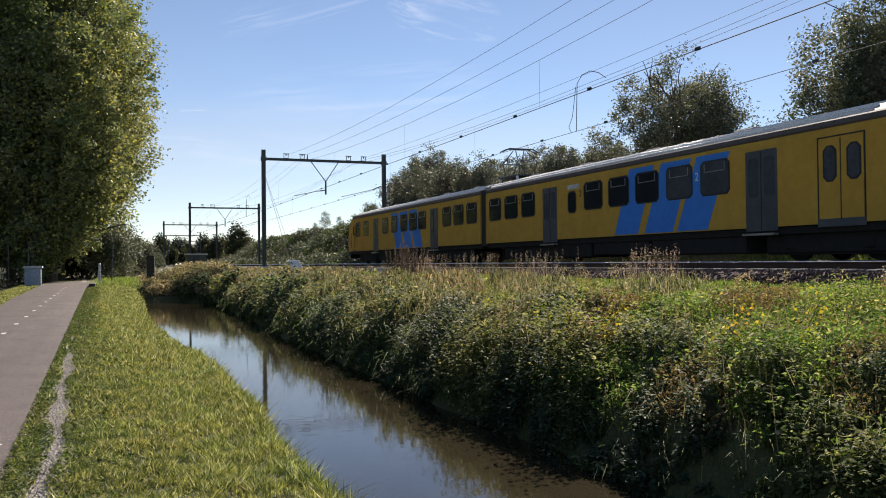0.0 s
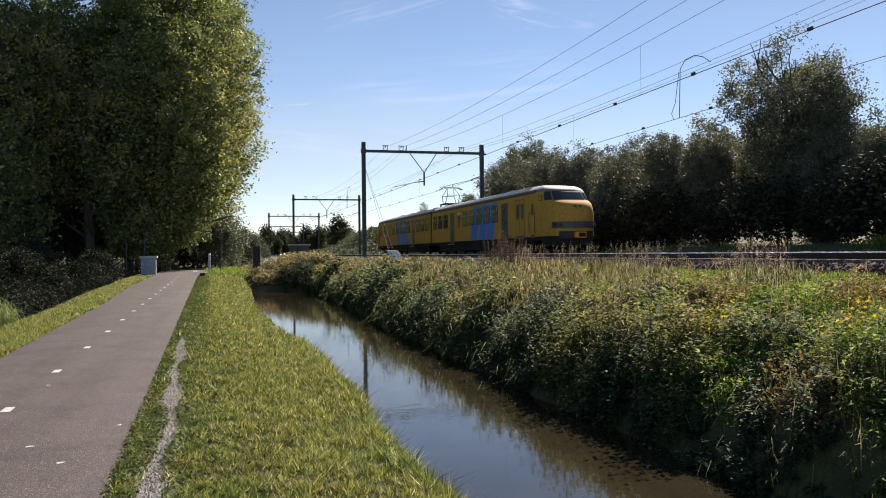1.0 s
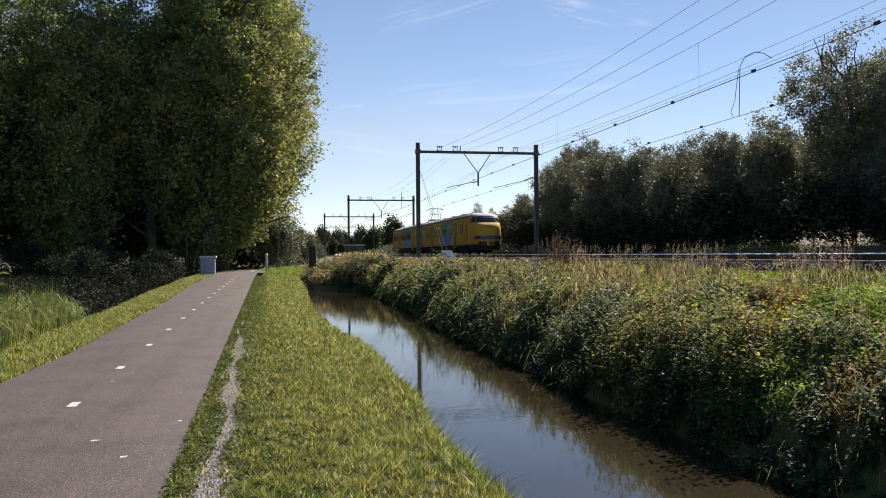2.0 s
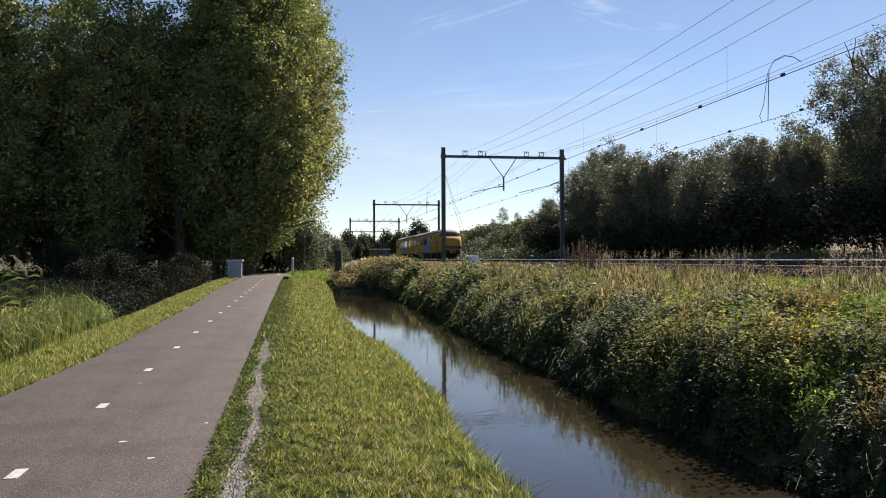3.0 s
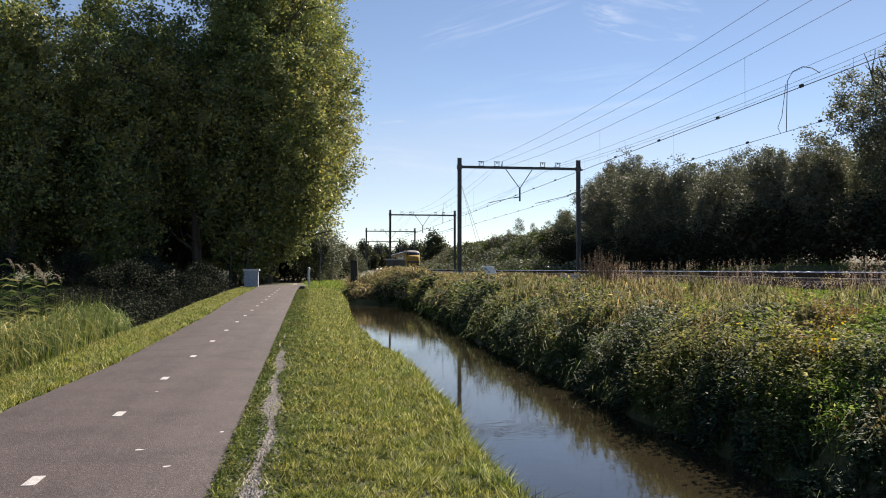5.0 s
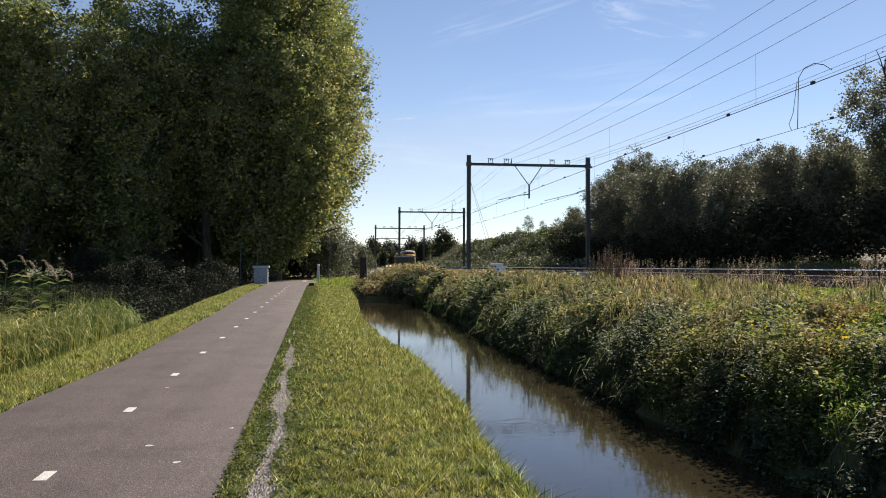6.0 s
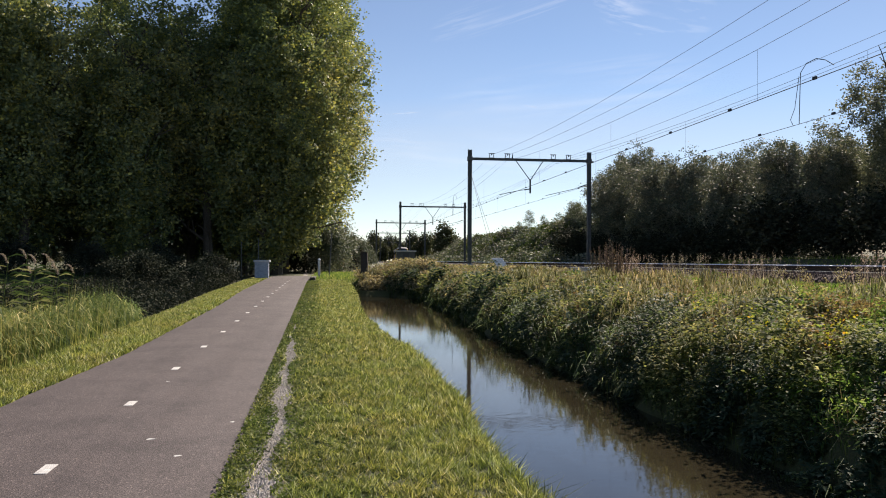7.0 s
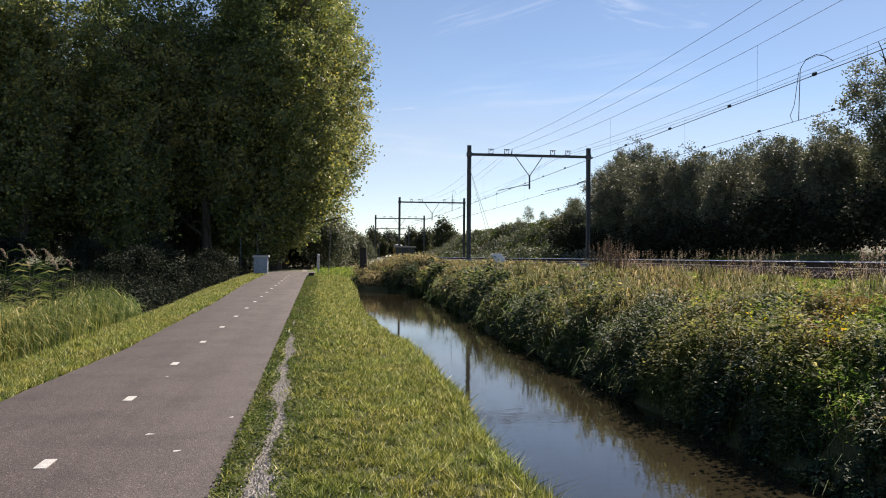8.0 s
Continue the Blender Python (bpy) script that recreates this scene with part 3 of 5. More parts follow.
def build_wires():
    for cx, name in ((NEAR_X, "near"), (FAR_X, "far")):
        line = empty("overhead_line", "overhead contact line with messenger wire and droppers", "overhead wire", group="overhead wires")
        part("contact_wire", tube(sagging(cx, 7.12, 0.0, SPANS), 0.014 if cx == NEAR_X else 0.011, sides=4), "wire", line)
        part("messenger_wire", tube(sagging(cx, 9.9, 1.15 if cx == NEAR_X else 1.0, SPANS), 0.008, sides=4), "wire", line)
        if cx == FAR_X:
            part("messenger_wire", tube(sagging(cx + 0.15, 9.75, 0.95, SPANS), 0.007, sides=4), "wire", line)
        for a, b in SPANS[:4]:
            for k in (2, 4, 6, 8):
                y = a + (b - a) * (k - 0.5) / 9
                t = (y - a) / (b - a)
                part("dropper", tube([(cx + bend(y), y, 9.9 - 4 * (1.15 if cx == NEAR_X else 1.0) * t * (1 - t)), (cx + bend(y), y, 7.12)], 0.004, sides=4), "wire", line)
        for k in range(26):
            y = 12 + 5.2 * k
            part("clamp", box((cx + bend(y) - 0.035, y - 0.09, 7.1), (cx + bend(y) + 0.035, y + 0.09, 7.19), 0.01), "wire", line)
    for x, z, sag in ((12.7, 10.36, 0.95), (14.0, 10.36, 0.9), (19.1, 10.36, 0.5)):
        tagged(part("feeder_wire", tube(sagging(x, z, sag, SPANS), 0.008, sides=4), "wire"), "bare feeder wire strung along the gantries", "overhead wire", "overhead wires")
    jumper = empty("jumper_cable", "looped jumper cable between overhead wires", "cable")
    pts = [(17.9, 29.9, 7.13), (17.9, 29.85, 8.2), (17.9, 29.8, 9.1), (17.95, 29.5, 9.4), (18.0, 28.9, 9.45), (18.0, 28.3, 9.25), (18.0, 27.8, 8.95)]
    part("cable_loop", tube(pts, 0.016, sides=5), "wire", jumper)
    part("cable_tail", tube([(17.9, 29.9, 9.0), (17.9, 30.2, 7.8), (17.9, 30.5, 7.4), (17.9, 30.3, 7.12)], 0.012, sides=5), "wire", jumper)
    copy_thing(jumper, pose(-4.0, 65.5, 0))


build_wires()


# ---- the train ----
def half_width(z):
    """Half the body's width at a height over the rail: straight sides, rounded eaves and roof."""
    if z <= 3.05:
        return 1.4
    t = (z - 3.05) / 0.8
    return 1.4 * max(0.0, 1 - t ** 2.4) ** (1 / 2.2)


def nose_reach(z):
    """How far the nose stands out before the cab's back edge at a height."""
    return float(np.interp(z, [0.45, 0.9, 1.6, 2.1, 2.4, 2.6, 2.75, 2.85, 3.33, 3.45, 3.55, 3.64, 3.72, 3.79, 3.83, 3.85], [2.5, 2.62, 2.65, 2.62, 2.5, 2.3, 2.0, 1.62, 1.0, 0.88, 0.7, 0.42, -0.05, -0.7, -1.4, -2.2]))


Y_CAB, Q = 23.5, 0.72


def nose_point(z, a, out=0.0):
    """A point of the nose: a = 0 on the flank, 1 on the centre line, 2 on the other flank."""
    t = a * math.pi / 2
    c, s = math.cos(t), math.sin(t)
    w, e = half_width(z) + out, nose_reach(z) + out
    back = Y_CAB + min(0.0, e - 0.3)
    return (-w * math.copysign(abs(c) ** Q, c), back + max(e, 0.3) * max(0.0, s) ** Q, z)


def nose_patch(z0, z1, a0, a1, out, rows=4, cols=8, a0_top=None, a1_top=None):
    bm = bmesh.new()
    g = []
    for i in range(rows + 1):
        u = i / rows
        z = z0 + (z1 - z0) * u
        l = a0 + ((a0 if a0_top is None else a0_top) - a0) * u
        r = a1 + ((a1 if a1_top is None else a1_top) - a1) * u
        g.append([bm.verts.new(nose_point(z, l + (r - l) * k / cols, out)) for k in range(cols + 1)])
    for p, q in zip(g, g[1:]):
        for k in range(cols):
            bm.faces.new((p[k], p[k + 1], q[k + 1], q[k]))
    r = bmesh.ops.extrude_face_region(bm, geom=bm.faces[:])
    for v in [v for v in r["geom"] if isinstance(v, bmesh.types.BMVert)]:
        v.co.y -= 0.02
    return bm


def body_shell(zs):
    bm = bmesh.new()
    rows = []
    for z in zs:
        w = half_width(z)
        ring = [bm.verts.new((-w, 0.35, z))] + [bm.verts.new(nose_point(z, 2 * k / 28)) for k in range(29)] + [bm.verts.new((w, 0.35, z))]
        rows.append(ring)
    for p, q in zip(rows, rows[1:]):
        for k in range(len(p) - 1):
            bm.faces.new((p[k], p[k + 1], q[k + 1], q[k]))
        bm.faces.new((p[-1], p[0], q[0], q[-1]))
    return bm


def side_panel(x, y0, y1, z0, z1, depth, bevel=0.05, slant=0.0):
    """A flat panel with clipped corners on a flank; slant moves its upper edge along."""
    bm = bmesh.new()
    b = bevel
    out = [(y0 + b, z0), (y1 - b, z0), (y1, z0 + b), (y1 + slant, z1 - b), (y1 - b + slant, z1), (y0 + b + slant, z1), (y0 + slant, z1 - b), (y0, z0 + b)]
    if b == 0:
        out = [(y0, z0), (y1, z0), (y1 + slant, z1), (y0 + slant, z1)]
    s = 1 if x > 0 else -1
    f = bm.faces.new([bm.verts.new((x, y, z)) for y, z in out])
    r = bmesh.ops.extrude_face_region(bm, geom=[f])
    for v in [v for v in r["geom"] if isinstance(v, bmesh.types.BMVert)]:
        v.co.x += s * depth
    return bm


FULL_WINDOWS = [(0.78, 1.97), (2.42, 3.65), (4.1, 5.26), (9.25, 10.45), (10.92, 12.1), (12.57, 13.78), (14.27, 15.47), (15.94, 17.12)]
TRAIL_WINDOWS = [(0.75, 1.96), (2.42, 3.66), (4.08, 5.24), (7.85, 9.1), (9.4, 10.7), (11.1, 12.3), (13.0, 14.15), (14.85, 16.05), (19.35, 20.6), (21.4, 22.6)]


def window(car, x, y0, y1, z0=2.0, z1=2.95, vent=True, pane="glass"):
    s = 1 if x > 0 else -1
    w = part("window", side_panel(x, y0 - 0.05, y1 + 0.05, z0 - 0.05, z1 + 0.05, 0.012, 0.12), "rubber", car, "dark rubber-framed window")
    part("pane", side_panel(x + s * 0.012, y0, y1, z0, z1, 0.006, 0.1), pane, w)
    if vent:
        zb = z1 - 0.3
        bm = bmesh.new()
        for lo, hi in (((y0 + 0.14, zb), (y1 - 0.14, zb + 0.025)), ((y0 + 0.14, zb), (y0 + 0.165, z1 - 0.04)), ((y1 - 0.165, zb), (y1 - 0.14, z1 - 0.04))):
            add_box(bm, (x + s * 0.016, lo[0], lo[1]), (x + s * 0.03, hi[0], hi[1]))
        part("vent_frame", bm, "alu", w)


def digit_two(x, y, z, h, material, car, flip):
    cu = bpy.data.curves.new("class_number", "FONT")
    cu.body, cu.size, cu.extrude = "2", h, 0.003
    cu.align_x = "CENTER"
    ob = new("class_number_text", cu)
    me = bpy.data.meshes.new_from_object(ob)
    bpy.data.objects.remove(ob)
    me.materials.clear()
    me.materials.append(M[material])
    n = new("class_number", me)
    n.parent = car
    n.matrix_basis = pose(x + (0.008 if x > 0 else -0.008), y, z, 90, 0, 90 if x > 0 else -90)
    return n


def bogie(car, y):
    b = part("bogie", box((-1.12, y - 1.6, 0.45), (1.12, y + 1.6, 0.62), 0.04), "under", car)
    for s in (-1, 1):
        part("side_frame", box((s * 1.08 - 0.06, y - 2.15, 0.16), (s * 1.08 + 0.06, y + 2.15, 0.78), 0.08), "under", b)
        for dy in (-1.25, 1.25):
            part("wheel", tube([(s * 0.68, y + dy, 0.46), (s * 0.82, y + dy, 0.46)], 0.46, sides=20), "under", b)
            part("axle_box", box((s * 1.1 - 0.09, y + dy - 0.16, 0.3), (s * 1.1 + 0.09, y + dy + 0.16, 0.62), 0.04), "under", b)


def build_car(train, windows, trailing, m):
    """One half of the unit, with its cab at +y; m sets it in the train's space."""
    car = new("railcar")
    car.parent = train
    car.matrix_basis = m
    zs_body = [0.92, 1.2, 1.6, 1.9, 2.1, 2.25, 2.4, 2.5, 2.6, 2.68, 2.75, 2.85, 3.0, 3.15, 3.25, 3.34]
    body = part("body", body_shell(zs_body), "yellow", car, smooth=True)
    body.data.materials.append(M["yellow_nose_shade"])
    for p in body.data.polygons:
        p.use_smooth = p.center.y > Y_CAB - 0.2
        # Nose faces get the yellow with shade in its colour.
        if p.center.y > 24.2:
            p.material_index = 1
    zs_roof = [3.34, 3.4, 3.45, 3.5, 3.55, 3.6, 3.64, 3.68, 3.72, 3.755, 3.79, 3.81, 3.83, 3.843, 3.85]
    roof = part("roof", body_shell(zs_roof), "roof", car, "grey painted roof", smooth=True)
    for p in roof.data.polygons:
        p.use_smooth = p.center.y > 19
    for s in (-1, 1):
        part("eaves_strip", box((s * 1.3 - 0.1, 0.35, 3.3), (s * 1.3 + 0.1, 23.4, 3.5), 0.04), "gutter", roof, "dark grey eaves strip")
    for x, z in ((-1.14, 3.57), (-0.96, 3.68), (-0.5, 3.81), (0.5, 3.81), (0.96, 3.68), (1.14, 3.57)):
        part("roof_rib", tube([(x, 0.5, z), (x, 21.8, z)], 0.06, sides=12), "rib", roof, "raised roof rib with sun glint put into its pale colour", smooth=True)
    for y in (3.2, 7.5, 12.0, 16.5):
        part("roof_vent", box((-0.3, y - 0.45, 3.8), (0.3, y + 0.45, 3.98), 0.05), "roof", roof)
    part("underframe", box((-1.3, 0.4, 0.7), (1.3, 24.6, 0.92), 0.02), "under", car)
    apron = nose_patch(0.42, 0.915, 0.12, 1.88, -0.06, 2, 16)
    part("apron", apron, "under", car, "dark grimy cab apron")
    for y0, y1, x0 in ((6.0, 9.4, 0.2), (9.6, 13.0, 0.26), (13.2, 17.6, 0.22)):
        part("equipment_box", box((-1.25, y0, x0), (1.25, y1, 0.72), 0.03), "under", car)
    bogie(car, 3.9)
    bogie(car, 20.4)
    # flanks
    doors = [(5.98, 7.16), (17.0 if trailing else 17.81, 18.16 if trailing else 19.0)]
    for x in (-1.4, 1.4):
        s = 1 if x > 0 else -1
        if trailing:
            stripes = [(10.15, 1.4, 0.95), (11.85, 1.4, 0.95), (8.45, 1.4, 0.95)]
        else:
            stripes = [(11.24, 1.4, 0.95), (13.02, 1.5, 0.95), (14.73, 1.45, 1.0)]
        for y0, w, sl in stripes:
            part("stripe", side_panel(x, y0, y0 + w, 0.95, 3.18, 0.004, 0.0, sl), "blue", car, "slanting blue stripe")
        for y0, y1 in windows:
            # Rear windows take the glass with reflected sky in its colour.
            window(car, x, y0, y1, pane="sky_sheen_glass" if y0 > 14 and not trailing else "glass")
        if not trailing:
            window(car, x, 8.06, 8.6, 1.95, 2.7, False)
            part("destination_sign", box((x - 0.012, 8.0, 2.82), (x + 0.02, 8.85, 3.0), 0.006), "concrete", car, "small pale route board")
        for y0, y1 in doors:
            d = part("door", side_panel(x, y0, y1, 0.82, 3.04, 0.008, 0.03), "door_grey", car, "dark grey folding entrance door")
            for k in (0, 1):
                a = y0 + 0.1 + k * (y1 - y0) / 2
                part("door_pane", side_panel(x + s * 0.008, a, a + (y1 - y0) / 2 - 0.2, 1.75, 2.85, 0.006, 0.08), "sky_sheen_glass", d)
            part("leaf_joint", box((x - 0.01, (y0 + y1) / 2 - 0.012, 0.85), (x + s * 0.016, (y0 + y1) / 2 + 0.012, 3.0)), "rubber", d)
            part("step_board", box((x - 0.02 * s, y0, 0.7), (x + s * 0.16, y1, 0.76)), "alu", d)
        if not trailing:
            d = part("luggage_door", side_panel(x, 20.41, 21.75, 1.0, 3.04, 0.014, 0.02), "yellow", car, "yellow double luggage door")
            part("sill", side_panel(x, 20.36, 21.8, 0.84, 1.04, 0.02, 0.0), "door_grey", d)
            part("leaf_joint", box((x - 0.01, 21.07, 1.0), (x + s * 0.02, 21.1, 3.0)), "rubber", d)
            for a in (20.55, 21.27):
                w = part("door_window", side_panel(x + s * 0.012, a, a + 0.42, 1.95, 2.85, 0.01, 0.12), "rubber", d)
                part("door_pane", side_panel(x + s * 0.022, a + 0.05, a + 0.37, 2.0, 2.8, 0.005, 0.1), "sky_sheen_glass", w)
            bm = bmesh.new()
            for lo, hi in (((20.36, 1.0), (20.4, 3.08)), ((21.76, 1.0), (21.8, 3.08)), ((20.36, 3.05), (21.8, 3.085))):
                add_box(bm, (x - 0.01, lo[0], lo[1]), (x + s * 0.01, hi[0], hi[1]))
            part("door_seal", bm, "rubber", d)
            digit_two(x, 15.72, 2.45, 0.36, "white", car, s)
        digit_two(x, 3.88 if trailing else 3.9, 2.55, 0.36, "rubber", car, s)
        if not trailing:
            digit_two(x, 8.95, 2.5, 0.36, "rubber", car, s)
        # cab door with its grab rails
        d = part("cab_door", side_panel(x, 22.82, 23.4, 1.05, 3.02, 0.012, 0.06), "yellow", car, "narrow yellow cab door")
        w = part("door_window", side_panel(x + s * 0.012, 22.93, 23.28, 2.1, 2.75, 0.01, 0.08), "rubber", d)
        part("door_pane", side_panel(x + s * 0.022, 22.97, 23.24, 2.14, 2.71, 0.005, 0.07), "glass", w)
        part("sill", side_panel(x, 22.8, 23.42, 0.86, 1.05, 0.016, 0.0), "door_grey", d)
        for y in (22.68, 23.52):
            part("grab_rail", tube([(x + s * 0.01, y, 1.15), (x + s * 0.06, y, 1.2), (x + s * 0.06, y, 2.25), (x + s * 0.01, y, 2.3)], 0.018, sides=5), "rubber", d)
    # windscreen in panes, light band, couplings
    for a0, a1, t0, t1, nm in ((0.64, 1.36, 0.68, 1.32, "windscreen"), (0.34, 0.6, 0.42, 0.64, "side_windscreen"), (1.4, 1.66, 1.36, 1.58, "side_windscreen")):
        w = part(nm, nose_patch(2.86, 3.34, a0, a1, 0.018, 4, 8, t0, t1), "rubber", car, "dark raked cab window")
        part("pane", nose_patch(2.9, 3.3, a0 + 0.02, a1 - 0.02, 0.034, 4, 8, t0 + 0.02, t1 - 0.02), "glass", w)
    for a0, a1, t0, t1 in ((0.1, 0.27, 0.16, 0.3), (1.73, 1.9, 1.7, 1.84)):
        w = part("quarter_window", nose_patch(2.84, 3.18, a0, a1, 0.014, 3, 4, t0, t1), "rubber", car)
        part("pane", nose_patch(2.87, 3.15, a0 + 0.02, a1 - 0.02, 0.022, 3, 4, t0 + 0.02, t1 - 0.02), "yellow", w)
    band = part("light_band", nose_patch(1.32, 1.66, 0.42, 1.58, 0.05, 3, 20), "door_grey", car, "dark rounded light band across the nose")
    for a in (0.5, 1.5):
        part("tail_light", nose_patch(1.4, 1.58, a - 0.05, a + 0.05, 0.07, 2, 3), "rubber", band)
        part("head_light", nose_patch(1.4, 1.58, a + (0.08 if a < 1 else -0.18), a + (0.18 if a < 1 else -0.08), 0.07, 2, 3), "glass", band)
    part("buffer_recess", nose_patch(0.78, 1.16, 0.6, 1.4, 0.02, 2, 10), "rubber", car)
    coup = part("coupler", box((-0.28, 25.9, 0.8), (0.28, 26.45, 1.12), 0.04), "orange", car, "orange coupler box")
    part("coupler_head", box((-0.16, 26.4, 0.86), (0.16, 26.62, 1.06), 0.03), "under", coup)
    # emblem on the nose drawn as a plain shape
    for a in (0.955, 1.01):
        part("emblem_bar", nose_patch(2.4, 2.52, a, a + 0.035, 0.03, 3, 3), "gutter", car, "dark emblem bar")
    part("gangway", box((-1.33, 0.0, 0.8), (1.33, 0.36, 3.52), 0.03), "rubber", car, "dark ribbed gangway bellows")
    return car


def build_train():
    train = empty("train", "yellow two-car electric train with blue slanting stripes", "train")
    build_car(train, FULL_WINDOWS, False, pose(0, 0, 0, 0, 0, 180))
    build_car(train, TRAIL_WINDOWS, True, pose(0, 0, 0))
    # diamond pantograph raised to the wire on the car behind the joint
    y0 = -1.2
    pan = part("pantograph", box((-0.7, y0 - 1.0, 4.0), (0.7, y0 + 1.0, 4.08), 0.02), "mast", train, "raised dark diamond pantograph")
    top = 5.36
    for s in (-1, 1):
        for e in (-1, 1):
            part("lower_arm", tube([(0.55 * s, y0 + 0.35 * e, 4.08), (0.5 * s, y0 + 0.8 * e, 4.72)], 0.032), "mast", pan)
            part("upper_arm", tube([(0.5 * s, y0 + 0.8 * e, 4.72), (0.28 * s, y0 + 0.12 * e, top - 0.06)], 0.024), "mast", pan)
    for e in (-1, 1):
        part("knee_bar", tube([(-0.5, y0 + 0.8 * e, 4.72), (0.5, y0 + 0.8 * e, 4.72)], 0.024), "mast", pan)
    for y in (y0 - 0.16, y0 + 0.16):
        part("contact_strip", tube([(-0.95, y, top - 0.16), (-0.62, y, top), (0.62, y, top), (0.95, y, top - 0.16)], 0.03), "mast", pan)
    for x in (-0.6, 0.6):
        for y in (y0 - 0.9, y0 + 0.9):
            part("insulator", tube([(x, y, 3.72), (x, y, 4.02)], 0.07, sides=8), "white", pan)
    return train


train = build_train()


# ---- high cloud ----
def make_cirrus(name, density, stretch, low=0.46, high=0.8, glow=0.72):
    m, n, l, p = nodes_of(name)
    w = noise_node(n, l, 1.0, 7, 0.62, coord="Generated", stretch=stretch)
    tc = n.new("ShaderNodeTexCoord")
    gr = n.new("ShaderNodeTexGradient")
    gr.gradient_type = "SPHERICAL"
    mp = n.new("ShaderNodeMapping")
    mp.inputs["Location"].default_value = (-1, -1, -1)
    mp.inputs["Scale"].default_value = (2, 2, 2)
    l.new(tc.outputs["Generated"], mp.inputs[0])
    l.new(mp.outputs[0], gr.inputs[0])
    r = ramp(n, [(low, (0, 0, 0)), (high, (density, density, density))])
    l.new(w.outputs[0], r.inputs[0])
    soft = mixed(n, l, "MULTIPLY", 1.0, r.outputs[0], gr.outputs[1])
    tr = n.new("ShaderNodeBsdfTransparent")
    em = n.new("ShaderNodeEmission")
    em.inputs[0].default_value, em.inputs[1].default_value = (0.93, 0.97, 1.0, 1), glow
    mx = n.new("ShaderNodeMixShader")
    l.new(soft, mx.inputs[0])
    l.new(tr.outputs[0], mx.inputs[1])
    l.new(em.outputs[0], mx.inputs[2])
    l.new(mx.outputs[0], n["Material Output"].inputs[0])
    return m


M["cirrus"] = make_cirrus("thin_cirrus", 0.9, (2.0, 1.0, 7.0))
M["veil"] = make_cirrus("cirrus_veil", 0.5, (1.5, 1.0, 9.0))
# Glowing veils added to match the sky's tone, high up and low down.
M["thin_veil"] = make_cirrus("sky_tone_veil", 0.34, (1.2, 1.0, 2.6), 0.2, 0.72, 0.42)
M["horizon_veil"] = make_cirrus("horizon_haze", 0.85, (0.8, 1.0, 1.5), 0.1, 0.6, 0.36)


def sky_sheet(name, label, az, el, wide, high, tilt, material, d=3800):
    """A wisp far up the sky, placed by bearing and turned towards the camera."""
    bm = bmesh.new()
    n = 8
    g = [[bm.verts.new(((i / n - 0.5) * wide, 30 * math.sin(3 * i / n) * math.sin(3 * j / n), (j / n - 0.5) * high)) for i in range(n + 1)] for j in range(n + 1)]
    for u, w in zip(g, g[1:]):
        for k in range(n):
            bm.faces.new((u[k], u[k + 1], w[k + 1], w[k]))
    ob = part(name, bm, material, smooth=True)
    a, e = radians(az), radians(el)
    ob.matrix_basis = pose(d * math.sin(a) * math.cos(e), d * math.cos(a) * math.cos(e), d * math.sin(e) + 1.75, 0, tilt, -az)
    ob.visible_shadow = False
    tagged(ob, label, "cloud", kind="structure")


# Added glowing sheets: one whitens the upper sky, one dulls the horizon.
sky_sheet("backdrop_tone_veil", "added glowing veil that whitens the blue sky", 14.0, 15.0, 7600, 3200, 4, "thin_veil", 4200)
sky_sheet("backdrop_haze", "added glowing haze sheet that evens the low sky", 14.0, 1.0, 7600, 1700, 0, "horizon_veil", 4100)
sky_sheet("backdrop_cirrus", "thin white wisp of cirrus in the blue sky", 21.8, 16.7, 620, 330, 14, "cirrus")
sky_sheet("backdrop_cirrus", "thin white wisp of cirrus in the blue sky", 12.0, 17.0, 900, 200, -18, "veil")
sky_sheet("backdrop_cirrus", "pale streaky cirrus veil low in the sky", 9.5, 7.5, 1300, 260, 3, "veil")
sky_sheet("backdrop_cirrus", "pale streaky cirrus veil low in the sky", 16, 11.5, 1500, 330, -6, "veil")


def contrail(az, el, length, tilt):
    bm = tube([(-length / 2, 0, 0), (-length / 6, 0, 1.0), (length / 6, 0, 1.2), (length / 2, 0, 0)], 3.2, 5.0, 6)
    ob = part("backdrop_contrail", bm, "trail")
    d, a, e = 3700, radians(az), radians(el)
    ob.matrix_basis = pose(d * math.sin(a) * math.cos(e), d * math.cos(a) * math.cos(e), d * math.sin(e) + 1.75, 0, tilt, -az)
    ob.visible_shadow = False
    tagged(ob, "thin white contrail high in the blue sky", "cloud", kind="structure")


M["trail"] = make_cirrus("contrail_vapour", 1.0, (3.0, 1.0, 1.0))
contrail(5.0, 10.15, 270, -4)
contrail(13.6, 10.6, 130, 14)


# ---- trees ----
def limb(bm, p, d, length, r, depth, tips):
    """A bending branch that forks; the ends are noted for the leaves."""
    pts = [Vector(p)]
    v = Vector(d).normalized()
    for k in range(4):
        v = (v + Vector(rng.normal(size=3)) * 0.12 + Vector((0, 0, 0.05))).normalized()
        pts.append(pts[-1] + v * length / 4)
    add_tube(bm, pts, r, r * 0.5, 5, False)
    tips.extend(pts[2:])
    if depth:
        for k in range(3):
            q = pts[int(rng.integers(2, 5))]
            w = (v + Vector(rng.normal(size=3)) * 0.55).normalized()
            limb(bm, q, w, length * 0.62, r * 0.5, depth - 1, tips)


